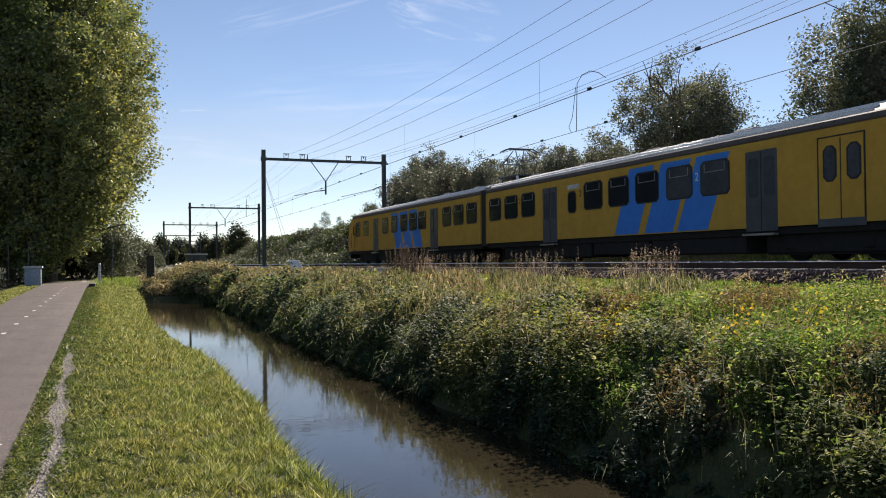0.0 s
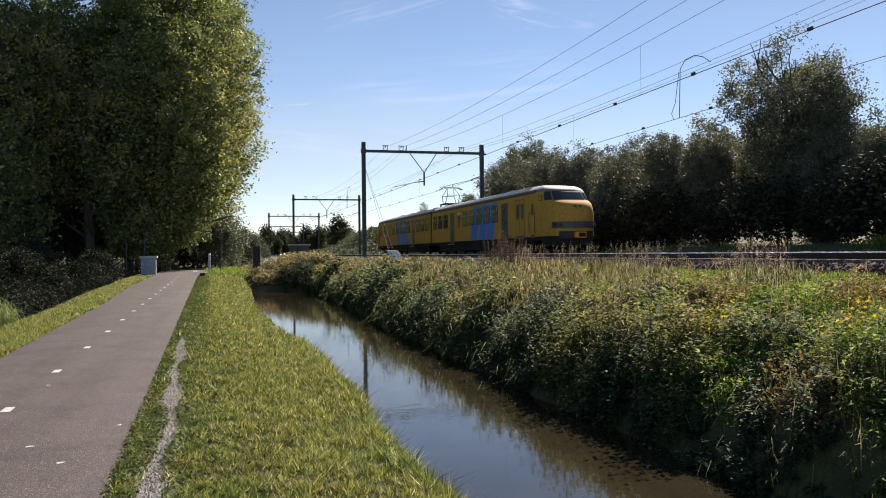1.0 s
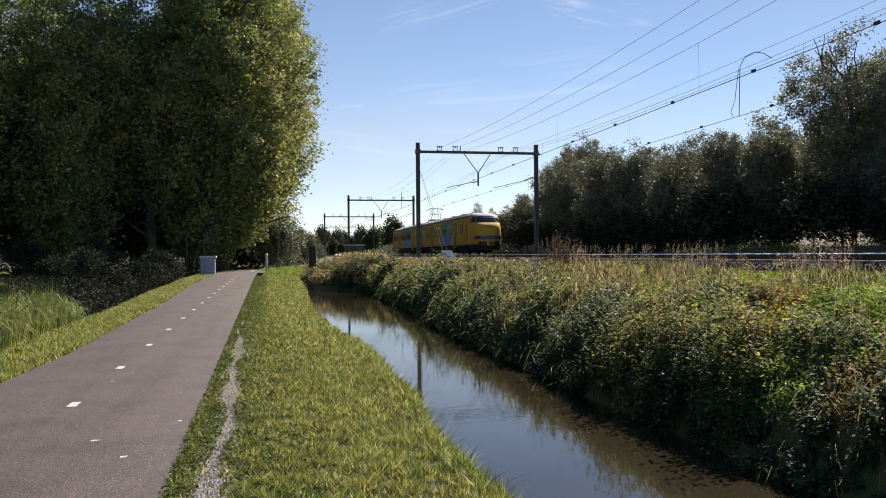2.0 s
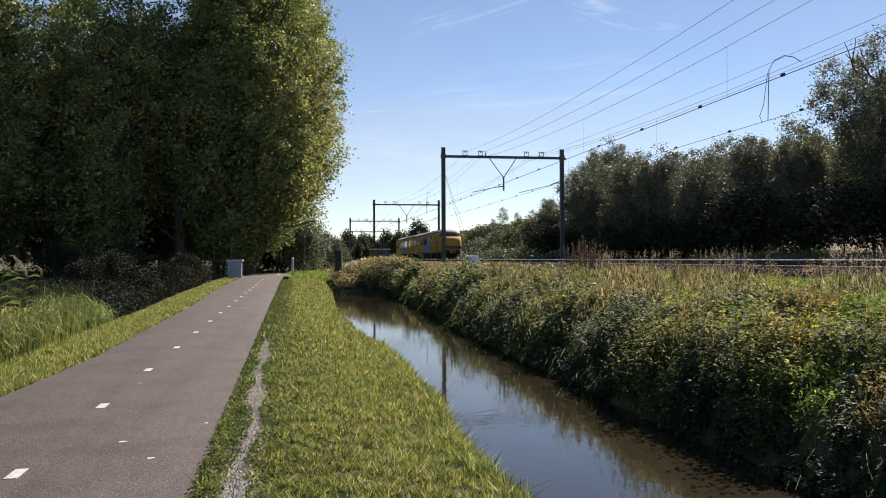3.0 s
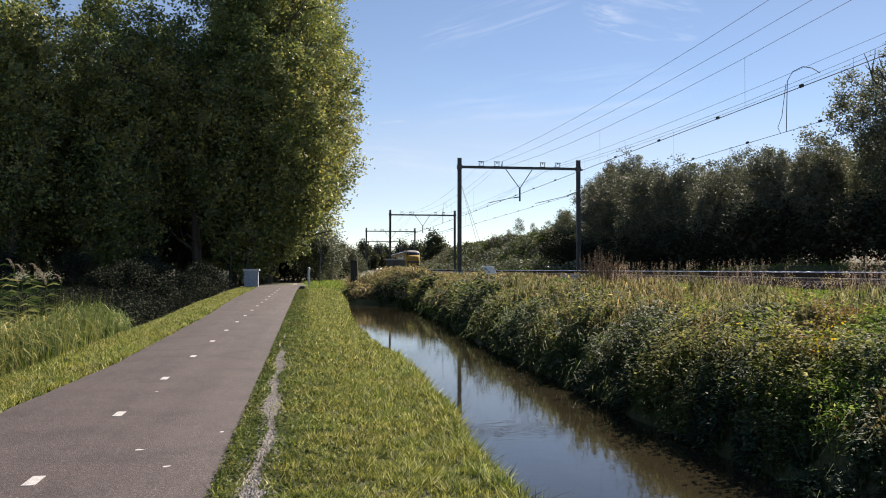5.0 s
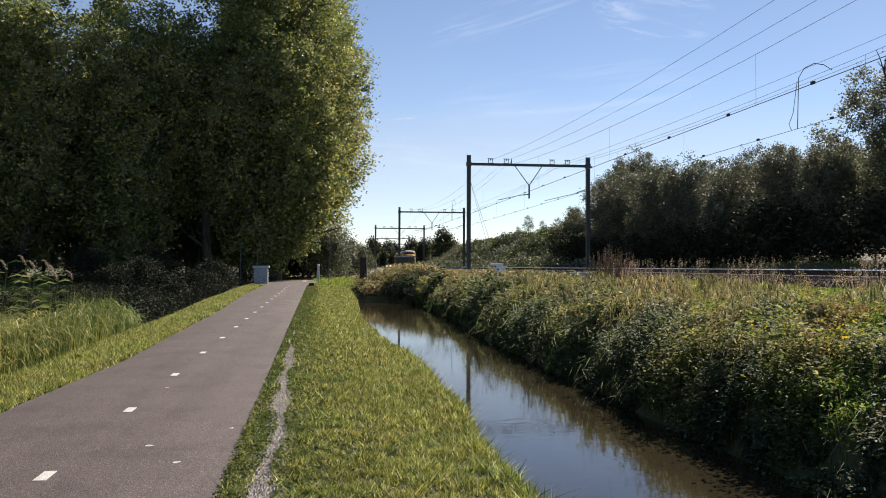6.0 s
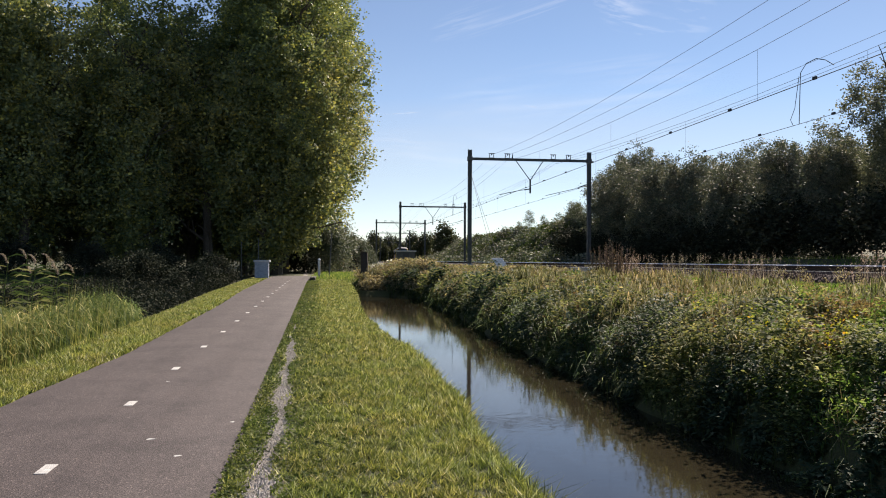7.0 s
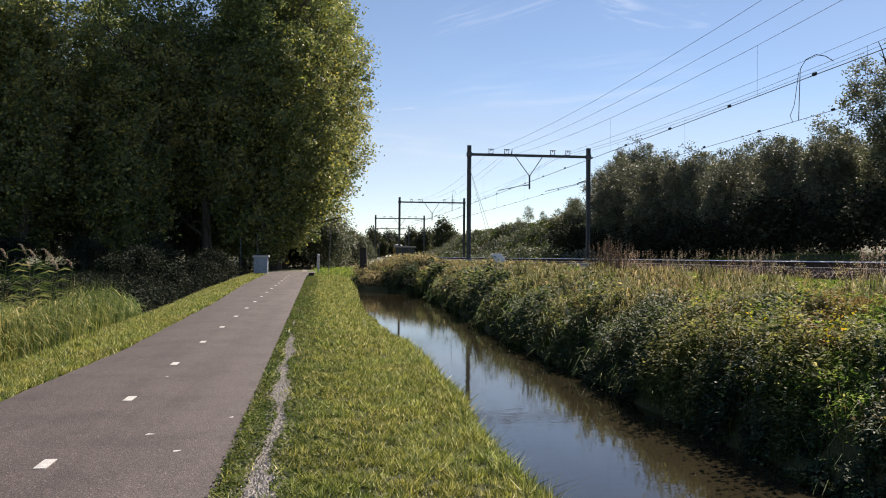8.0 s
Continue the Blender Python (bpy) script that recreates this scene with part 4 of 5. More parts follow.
def build_tree(name, label, category, height, radius, crown_base, n_clumps, per_clump, leaf, material, spread=0.5, lobes=9, group="", clump=0.55):
    """A tapered trunk with limbs and a crown of leaf clumps in several lobes."""
    root = empty(name, label, category, group=group)
    bm = bmesh.new()
    tr = 0.018 * height
    lean = Vector((rng.normal() * 0.03, rng.normal() * 0.03, 1))
    stem = [Vector((0, 0, -0.4))] + [lean * (height * 0.8 * k / 7) + Vector((rng.normal() * 0.1, rng.normal() * 0.1, 0)) for k in range(1, 8)]
    add_tube(bm, stem, tr, tr * 0.25, 8)
    tips = []
    for k in range(int(lobes * 1.6)):
        h = rng.uniform(crown_base * 0.9, height * 0.75)
        p = lean * h
        a = rng.uniform(0, 2 * math.pi)
        up = 0.5 + 0.8 * (h / height)
        limb(bm, p, (math.cos(a), math.sin(a), up), radius * rng.uniform(0.4, 0.62), tr * 0.35, 1, tips)
    part("trunk", bm, "bark", root)
    # lobes fill the crown unevenly
    mid = (height + crown_base) / 2
    hh = (height - crown_base) / 2
    cen = []
    for k in range(lobes):
        u = unit(rng.normal(size=3))
        cen.append((np.array([u[0] * radius * spread, u[1] * radius * spread, mid + u[2] * hh * 0.62]), radius * rng.uniform(0.42, 0.62)))
    cen.append((np.array([0, 0, height - radius * 0.45]), radius * 0.5))
    cen.append((np.array([0, 0, mid]), radius * 0.7))
    pts = []
    for k in range(n_clumps):
        c, r = cen[int(rng.integers(len(cen)))]
        u = unit(rng.normal(size=3)) * r * rng.uniform(0.35, 1.05) ** 0.6
        u[2] *= min(1.6, hh / radius)
        q = c + u
        q[2] = max(q[2], crown_base * 0.8)
        pts.append(q + rng.normal(size=(per_clump, 3)) * clump * rng.uniform(0.6, 1.3))
    me = leaves("crown", np.concatenate(pts), leaf, material)
    crown = new("crown", me)
    crown.parent = root
    return root


def scatter_trees(protos, spots):
    """Moves the prototypes to the first spots and copies them to the rest."""
    used = set()
    for i, (k, x, y, s) in enumerate(spots):
        z = float(land(x, y))
        m = Matrix.Translation((x, y, z - 0.1)) @ Matrix.Rotation(rng.uniform(0, 6.28), 4, "Z")
        if k not in used:
            used.add(k)
            ob = protos[k]
            ob.matrix_basis = m @ Matrix.Scale(s, 4)
        else:
            ob = copy_thing(protos[k], m)
            ob.scale = (s, s, s)


poplars = [build_tree("poplar", "tall dense poplar with dark green yellowing crown", "tree", 24, 5.6, 1.8, 640, 105, 0.17, "poplar", 0.62, 15, "poplars beside the path", 0.5) for k in range(3)]
poplars.append(build_tree("poplar", "broad tall poplar with a sunlit yellowing flank", "tree", 31, 7.6, 2.4, 1500, 105, 0.165, "poplar", 0.64, 30, "poplars beside the path", 0.48))
scatter_trees(poplars, [(3, -5.0, 76, 1.0), (3, -4.9, 84, 1.06), (0, -8.5, 82, 1.0), (1, -10.5, 73, 1.02), (2, -5.8, 73, 1.0), (2, -16, 68, 0.98), (0, -22.5, 64, 0.97), (1, -29, 61, 0.96), (2, -35.5, 58, 0.95), (0, -42, 55, 0.92), (1, -49, 52, 0.95),
                        # Mostly hidden back rows, added to close the light between the trunks.
                        (2, -6.5, 90, 1.0), (1, -14, 84, 1.0), (0, -21, 80, 1.0), (2, -28, 76, 1.0), (1, -36, 74, 1.0), (0, -44, 70, 1.0), (2, -53, 66, 1.0),
                        # Hidden row, assumed to run on, added to darken the train's reflections.
                        (0, -5.5, 104, 0.9), (1, -7, 118, 0.8), (2, -8, 133, 0.85), (0, -9, 148, 0.9), (1, -10, 164, 0.9), (2, -11, 182, 0.9), (0, -12, 202, 0.95), (1, -13, 226, 0.95), (2, -14, 255, 1.0), (0, -16, 100, 1.0), (1, -26, 96, 1.0), (2, -37, 92, 1.0), (0, -50, 88, 1.0)])
willows = [build_tree("willow_tree", "loose grey-green willow with fine twigs", "tree", 12.5, 4.8, 1.4, 620, 125, 0.09, "willow", 0.6, 24, "trees behind the railway", 0.33) for k in range(2)]
scatter_trees(willows, [(0, 29.2, 38.0, 0.88), (1, 32.5, 26.6, 0.97), (0, 33, 20.5, 1.0), (1, 34, 13.0, 1.1)])
thicket = [build_tree("thicket_tree", "dense dark alder in a railside thicket", "tree", 9.9, 3.7, 0.3, 460, 95, 0.1, "alder", 0.62, 20, "trees behind the railway", 0.28) for k in range(3)]
scatter_trees(thicket, [(0, 29.0, 84, 0.8), (1, 27.2, 76, 0.97), (2, 27.0, 71, 0.88), (0, 26.8, 65, 0.86), (1, 27.2, 59, 0.84), (2, 26.8, 53, 0.76), (0, 27.5, 47.5, 0.74), (1, 27.6, 42, 0.66), (2, 28.0, 34, 0.55), (0, 28, 30, 0.52), (1, 28, 26, 0.5), (2, 28.5, 22, 0.5), (0, 29, 18, 0.5),
                        (1, 32, 82, 1.05), (2, 32, 75, 1.0), (0, 32, 68, 0.95), (1, 32, 61, 0.92), (2, 32, 55, 0.88), (0, 32, 49, 0.84), (1, 33, 43, 0.75), (2, 32, 38, 0.7), (1, 33, 34, 0.68), (0, 33, 30, 0.66), (2, 34, 26, 0.62), (0, 34, 22, 0.6), (1, 34, 18, 0.6), (2, 34, 14, 0.6)])
# Trees added as backing, to block the bright field behind the trunks.
under = [(k % 3, -60 + 4.3 * k, 92 - 0.15 * (k % 5) * 10 + 4 * math.sin(k), 0.75 + 0.1 * (k % 3)) for k in range(13)] + [(k % 3, -58 + 6 * k, 104, 1.1) for k in range(8)]
for k, x, y, s in under:
    ob = copy_thing(thicket[k], Matrix.Translation((x, y, float(land(x, y)) - 0.1)) @ Matrix.Rotation(k + x, 4, "Z"))
    ob.scale = (s, s, s)
    tagged(ob, "added filler tree that darkens the gaps behind poplars", "tree", "undergrowth behind the poplars")
scrub = [build_tree("scrub_bush", "low scrub bush with shade put into its leaf colour", "bush", 2.6, 1.5, 0.1, 60, 60, 0.09, "scrub", 0.6, 7, "low scrub", 0.25) for k in range(3)]
# Bushes with shade in their colour, set where the ground looks dark.
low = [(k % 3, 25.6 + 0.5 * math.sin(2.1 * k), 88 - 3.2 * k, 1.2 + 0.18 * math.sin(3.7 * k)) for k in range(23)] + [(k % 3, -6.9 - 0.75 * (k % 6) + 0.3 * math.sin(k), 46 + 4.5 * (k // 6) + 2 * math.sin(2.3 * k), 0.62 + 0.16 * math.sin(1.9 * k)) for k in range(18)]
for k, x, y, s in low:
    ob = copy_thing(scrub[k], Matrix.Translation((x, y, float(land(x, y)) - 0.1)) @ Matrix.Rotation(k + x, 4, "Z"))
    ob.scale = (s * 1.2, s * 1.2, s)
# Larger dark bushes added to fill the bright gap behind the pier.
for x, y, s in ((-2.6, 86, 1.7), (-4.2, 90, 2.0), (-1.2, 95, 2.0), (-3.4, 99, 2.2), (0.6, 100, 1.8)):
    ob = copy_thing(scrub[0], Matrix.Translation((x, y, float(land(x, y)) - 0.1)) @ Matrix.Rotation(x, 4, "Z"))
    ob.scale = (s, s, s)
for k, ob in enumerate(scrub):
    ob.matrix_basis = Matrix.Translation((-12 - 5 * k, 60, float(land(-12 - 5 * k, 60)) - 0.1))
bushes = [build_tree("bush", "leafy green bush beside the path", "bush", 4.5, 2.2, 0.2, 130, 60, 0.11, "alder", 0.6, 9, "bushes", 0.35) for k in range(2)]
scatter_trees(bushes, [(0, -0.4, 84, 1.1), (1, 0.4, 92, 1.0), (0, 2.6, 104, 1.0), (1, -0.4, 98, 1.4), (0, 3.6, 118, 0.9), (1, 6.5, 140, 0.6),
                       (0, 30, 97, 0.7), (1, 31, 104, 0.7), (0, 33, 112, 0.6), (1, 34, 124, 0.5), (0, 35, 150, 0.5)])
saplings = [build_tree("birch_sapling", "slim pale birch sapling on the spoil heap", "tree", 4.2, 1.1, 0.9, 60, 26, 0.09, "willow", 0.6, 8, "saplings on the heap", 0.22) for k in range(2)]
scatter_trees(saplings, [(0, 30.5, 93, 1.15), (1, 30.0, 99, 0.9), (0, 31.0, 105, 0.85), (1, 31.5, 88, 1.3), (0, 32.0, 115, 0.8), (1, 31.6, 122, 0.7), (0, 32.5, 135, 0.9), (1, 29.6, 86, 1.1), (0, 32.4, 142, 0.6)])
far_tree = build_tree("far_tree", "distant broad tree on the horizon", "tree", 13, 5.0, 0.8, 110, 40, 0.5, "far_leaf", 0.6, 8, "far trees", 0.8)
scatter_trees([far_tree], [(0, 41, 300, 1.0), (0, 36, 330, 0.8), (0, 47, 360, 0.75), (0, 15, 420, 0.7), (0, 24, 430, 0.85), (0, 6, 400, 0.75), (0, 52, 420, 0.8), (0, 62, 440, 0.8), (0, -4, 330, 0.8), (0, -12, 260, 0.8), (0, 0, 230, 0.6)]
              # Unseen row added to darken what the train's side reflects.
              + [(0, -14 - 6 * k, 280 + 26 * k, 1.7) for k in range(6)]
              + [(0, (380 + 25 * math.sin(2.7 * k)) * math.tan(radians(1.0 + 0.42 * k)), 380 + 25 * math.sin(2.7 * k), 0.74 + 0.16 * math.sin(1.9 * k)) for k in range(22)])


def far_woods():
    n = 30000
    x = rng.uniform(-500, 700, n)
    y = 620 + 40 * np.sin(x * 0.01) + rng.normal(size=n) * 12
    top = 9 + 4 * np.sin(x * 0.05) + 3 * np.sin(x * 0.13 + 1) + 2 * np.sin(x * 0.31)
    z = rng.uniform(0, 1, n) ** 0.7 * top
    stuff(leaves("far_woods", np.stack([x, y, z], 1), 2.2, "far_leaf"), "distant line of woods along the horizon", "woods")


far_woods()


# ---- grass, herbs and reeds ----
def on_land(x, y, lift=0.0):
    return np.stack([x, y, land(x, y) + lift], 1)


def bridge_grass():
    n = 9000
    y = rng.uniform(57, 90, n)
    x = rng.uniform(-1.5, 10, n)
    stuff(blades("bridge_grass", on_land(x, y), 0.22, 0.06, "meadow", 0.5), "rough grass round the end of the ditch", "grass")


bridge_grass()


def path_clover():
    n = 60000
    y = 3.5 + rng.uniform(0, 1, n) ** 1.9 * 50
    x = path_right(y) - 0.03 + np.abs(rng.normal(size=n)) * (0.6 - 0.34 * smooth_step(12, 30, y))
    gap = np.abs(x - worn_line(y))
    keep = gap > rng.uniform(0.06, 0.17, n) * (1 - 0.75 * smooth_step(14, 22, y)) * np.clip(0.75 + 0.6 * np.sin(1.3 * y) + 0.5 * np.sin(3.1 * y), 0.4, 1.15)
    p = on_land(x, y, 0.0)[keep]
    p[:, 2] += rng.uniform(0.005, 0.055, len(p))
    stuff(leaves("path_clover", p, (0.014 + 0.0012 * y)[keep], "clover", 1.25, 0.7), "low dark clover and plantain beside the path", "weeds")


def clumpy(x, y):
    """Tufts of a hand's width and larger drifts, 0 to 1."""
    a = np.sin(11 * x + 2.1 * np.sin(3.1 * y)) * np.sin(9 * y + 2.4 * np.sin(4.3 * x))
    b = np.sin(27 * x + 3 * np.sin(5 * y)) * np.sin(23 * y + 3 * np.sin(7 * x))
    return np.clip(0.5 + 0.35 * a + 0.3 * b, 0, 1)


def strip_grass():
    pieces, hs, ws = [], [], []
    for y0, y1, dens, h, w in ((-8, 3.5, 1300, 0.06, 0.016), (3.5, 9, 4600, 0.062, 0.011), (9, 14, 3200, 0.066, 0.015), (14, 24, 1500, 0.07, 0.023), (24, 40, 760, 0.06, 0.034), (40, 64, 380, 0.05, 0.05)):
        n = int((y1 - y0) * 2.75 * dens)
        y = rng.uniform(y0, y1, n)
        x = path_right(y) + 0.02 + rng.uniform(0, 1, n) * (1.78 - path_right(y))
        worn = np.abs(x - worn_line(y))
        keep = rng.uniform(0, 1, n) < np.clip((worn - 0.09) / 0.16 + 0.9 * np.clip(np.sin(1.1 * y) + np.sin(2.7 * y + 1) - 0.9, 0, 1) + 0.35 * smooth_step(11, 20, y), 0.06, 1)
        patch = 0.12 + 1.75 * clumpy(x, y)
        keep &= rng.uniform(0, 1, n) < (0.25 + 1.1 * clumpy(x, y)) * (0.3 + 0.7 * smooth_step(0.35, 0.8, x - path_right(y)))
        pieces.append(on_land(x, y)[keep])
        hs.append((h * patch * (0.8 + 0.7 * smooth_step(1.2, 1.7, x)))[keep])
        ws.append(np.full(keep.sum(), w))
        n = int((y1 - y0) * 1.45 * dens * 0.6)
        y = rng.uniform(y0, y1, n)
        x = path_left(y) - 0.02 - rng.uniform(0, 1, n) * 1.5
        pieces.append(on_land(x, y))
        hs.append(np.full(n, h * 1.1))
        ws.append(np.full(n, w))
    stuff(blades("verge_grass", np.concatenate(pieces), np.concatenate(hs), np.concatenate(ws), "grass", 0.7), "short yellowish green mown grass beside the path", "grass")


strip_grass()
path_clover()


def meadow_grass():
    pieces, hs, ws = [], [], []
    for y0, y1, dens, w in ((-8, 2, 260, 0.028), (2, 14, 700, 0.014), (14, 28, 420, 0.02), (28, 50, 200, 0.035), (50, 90, 90, 0.06)):
        n = int((y1 - y0) * 6.0 * dens)
        y = rng.uniform(y0, y1, n)
        x = rng.uniform(5.7, 11.6, n)
        patch = 0.5 + 0.5 * np.sin(x * 1.3 + y * 0.5) * np.sin(y * 0.6 - 0.8 * x) + 0.8 * (clumpy(x * 0.35, y * 0.35) - 0.4)
        pieces.append(on_land(x, y))
        hs.append(0.04 + 0.1 * np.clip(patch, 0, 1.5))
        ws.append(np.full(n, w))
    for y0, y1, n, h in ((8, 26, 9000, 0.3), (26, 60, 6000, 0.16), (60, 200, 9000, 0.3)):
        y = rng.uniform(y0, y1, n)
        x = rng.uniform(20.3, 24.0, n)
        pieces.append(on_land(x, y))
        hs.append(np.full(n, h) * (0.4 + clumpy(x * 0.1, y * 0.1)))
        ws.append(np.full(n, 0.035))
    stuff(blades("meadow_grass", np.concatenate(pieces), np.concatenate(hs), np.concatenate(ws), "meadow", 0.4), "bright rough meadow grass along the railway", "grass")


meadow_grass()


def herb_points(x, y, height, per, spread):
    """Leaves up and round a stem at every spot."""
    n = len(x)
    t = rng.uniform(0.1, 1, (n, per))
    px = x[:, None] + rng.normal(size=(n, per)) * spread
    py = y[:, None] + rng.normal(size=(n, per)) * spread
    pz = land(x, y)[:, None] + t * height[:, None]
    return np.stack([px, py, pz], -1).reshape(-1, 3)


def mounds(x, y):
    """Rounded clumps half a metre to a metre across with hollows between them."""
    a = np.sin(1.5 * y + 1.5 * np.sin(0.8 * x)) * np.sin(2.4 * x + 1.2 * np.sin(0.9 * y))
    b = np.sin(4.3 * y + 2 * np.sin(1.7 * x)) * np.sin(4.0 * x + 2 * np.sin(1.3 * y))
    c = np.sin(0.63 * y + 0.9) + 0.6 * np.sin(1.37 * y + 2.2)
    far = np.sin(0.75 * y + 1.1 * np.sin(0.6 * x)) * np.sin(1.1 * x + 0.35 * y)
    return np.clip(0.62 + 0.42 * a + 0.42 * b + 0.14 * c + 0.5 * far * smooth_step(20, 30, y), 0, 1.6)


def plant_stems(x, y, height, stems, per, lean):
    """Foot and direction of every leaf of many-stemmed plants."""
    n = len(x)
    az = rng.uniform(0, 2 * np.pi, (n, stems))
    out = rng.uniform(0, 1, (n, stems)) ** 0.7 * lean * height[:, None]
    h = height[:, None] * rng.uniform(0.55, 1.1, (n, stems))
    t = np.sort(rng.uniform(0.12, 1, (n, stems, per)), axis=2)
    px = x[:, None, None] + np.cos(az)[..., None] * out[..., None] * (0.25 + 0.75 * t ** 1.4)
    py = y[:, None, None] + np.sin(az)[..., None] * out[..., None] * (0.25 + 0.75 * t ** 1.4)
    pz = land(x, y)[:, None, None] + h[..., None] * t
    turn = rng.uniform(0, 2 * np.pi, t.shape)
    way = np.stack([np.cos(turn), np.sin(turn), rng.uniform(-0.8, 0.35, t.shape)], -1)
    return np.stack([px, py, pz], -1).reshape(-1, 3), way.reshape(-1, 3)


def bank_herbs():
    kinds = {"nettle": [], "herb": [], "russet": []}
    for y0, y1, dens, stems, per, leaf in ((-8, 2, 12, 7, 9, 0.05), (2, 9, 36, 7, 11, 0.034), (9, 16, 30, 7, 10, 0.04), (16, 28, 18, 6, 10, 0.055), (28, 44, 9, 6, 10, 0.082), (44, 58, 5, 6, 10, 0.12)):
        n = int((y1 - y0) * 3.4 * dens)
        y = rng.uniform(y0, y1, n)
        d = rng.uniform(0, 1, n) ** 1.15 * (2.5 + 1.0 * smooth_step(8, 24, y)) - 0.06 + 0.13 * smooth_step(20, 34, y)
        x = channel_right(y) + d
        lump = mounds(x, y)
        h = (0.12 + 0.86 * lump) * np.interp(d, [0, 0.35, 0.9, 1.5, 2.3, 3.6], [0.6, 0.95, 0.95, 0.62, 0.34, 0.2]) * rng.uniform(0.75, 1.25, n)
        h = h * (0.52 + 0.48 * smooth_step(6, 12, y)) * (1 + 0.2 * smooth_step(24, 36, y) - 0.45 * smooth_step(26, 34, y) * smooth_step(1.2, 2.0, d)) * (1 - 0.7 * smooth_step(45, 50, y) * (1 - smooth_step(4.0, 5.5, x)) * (1 - smooth_step(53, 57, y)))
        keep = (lump > 0.1 + 0.17 * smooth_step(8, 12, y)) | (d < 0.4)
        sort = np.sin(0.8 * y + 1.3 * np.sin(0.9 * x)) + 0.8 * np.sin(2.3 * x - 1.9 * y) + rng.normal(size=n) * 0.32 - 0.9 * (1 - smooth_step(0.35, 0.95, d)) + 0.7 * (1 - smooth_step(7, 11, y))
        pick = np.where(sort > 1.65, 2, np.where(sort > -0.25, 1, 0))
        for k, kind in enumerate(("nettle", "herb", "russet")):
            sel = keep & (pick == k)
            p, way = plant_stems(x[sel], y[sel], h[sel], stems, per, 0.42)
            kinds[kind].append((p, way, np.full(len(p), leaf * (1.0, 0.9, 0.8)[k])))
    for kind, label in (("nettle", "dark green nettles overhanging the ditch"), ("herb", "tangled green weeds and brambles on the ditch bank"), ("russet", "russet dying weeds among the bank nettles")):
        p, way, size = (np.concatenate(c) for c in zip(*kinds[kind]))
        stuff(stem_leaves({"nettle": "bank_nettles", "herb": "bank_herbs", "russet": "russet_weeds"}[kind], p, way, size, kind, 2.1), label, "weeds")
    # withered patches along the top of the bank
    pts, sizes = [], []
    for y0, y1, n, leaf in ((10, 18, 200, 0.03), (18, 30, 900, 0.045), (30, 60, 3400, 0.07)):
        y = rng.uniform(y0, y1, n)
        x = channel_right(y) + rng.uniform(0.3, 4.2, n)
        keep = np.sin(y * 0.55 + 0.8 * x) + 0.6 * np.sin(1.7 * y - x) > 0.35 - smooth_step(20, 40, y)
        p = herb_points(x[keep], y[keep], rng.uniform(0.15, 0.45, keep.sum()) * (1 + 0.25 * smooth_step(26, 40, y[keep])), 20, 0.11)
        pts.append(p)
        sizes.append(np.full(len(p), leaf))
    stuff(leaves("withered_weeds", np.concatenate(pts), np.concatenate(sizes), "dry", 2.4, 0.1), "withered brown weeds along the top of the bank", "weeds")
    # low mixed weeds on the shoulder of the bank
    pts, sizes, brown, bsz = [], [], [], []
    for y0, y1, n, leaf in ((2, 9, 4200, 0.019), (9, 18, 3600, 0.024), (18, 32, 900, 0.034)):
        y = rng.uniform(y0, y1, n)
        x = channel_right(y) + 0.5 + rng.uniform(0, 1, n) ** 1.3 * 3.9
        tuft = clumpy(x * 0.5, y * 0.5) + 0.3 * np.sin(1.1 * y + 2 * x)
        dry = np.sin(0.9 * y + 1.4 * x) + 0.7 * np.sin(2.3 * y - 1.6 * x) > 0.75
        for sel, p_list, s_list in ((~dry & (tuft > 0.25), pts, sizes), (dry, brown, bsz)):
            p = herb_points(x[sel], y[sel], (0.08 + 0.3 * np.clip(tuft[sel], 0, 1.2)), 16, 0.1)
            p_list.append(p)
            s_list.append(np.full(len(p), leaf))
    stuff(leaves("shoulder_weeds", np.concatenate(pts), np.concatenate(sizes), "meadow", 3.2, 0.45), "low green weeds on the shoulder of the bank", "weeds")
    stuff(leaves("withered_shoulder_weeds", np.concatenate(brown), np.concatenate(bsz), "russet", 2.4, 0.3), "russet dying weeds in patches on the bank", "weeds")
    # tussocks of dry olive grass along the top of the bank
    n = 2100
    y = 11 + rng.uniform(0, 1, n) ** 1.1 * 42
    x = channel_right(y) + 0.9 + rng.uniform(0, 1, n) ** 1.2 * 3.6
    ok = np.sin(1.9 * y + 1.1 * x) + 0.9 * np.sin(2.7 * x - 1.3 * y) + 0.5 * np.sin(0.37 * y) > -0.1
    x, y = x[ok], y[ok]
    per = 34
    tx, ty = (np.repeat(v, per) + rng.normal(size=len(v) * per) * 0.09 for v in (x, y))
    tall = np.repeat(rng.uniform(0.16, 0.42, len(x)), per)
    stuff(arching("bank_tussocks", on_land(tx, ty), tall, 0.005 + 0.0006 * ty, tall * 0.9, "tussock", 0.5), "tussocks of dry olive grass on the bank top", "grass")
    # weeds heaped behind the end of the ditch
    y = 55.5 + rng.uniform(0, 1, 950) * 10
    x = rng.uniform(2.0, 7.5, 950)
    tall = (0.4 + 0.42 * np.clip(mounds(0.6 * x, 0.6 * y), 0.2, 1.2)) * rng.uniform(0.7, 1.25, 950)
    stuff(leaves("ditch_end_weeds", herb_points(x, y, tall, 26, 0.2), 0.085, "dry", 2.2, 0.2), "pale tangled weeds behind the ditch end", "weeds")
    # long grass that hangs over the water
    n = 7000
    y = 3 + rng.uniform(0, 1, n) ** 1.5 * 53
    x = channel_right(y) + rng.uniform(-0.1, 0.9, n)
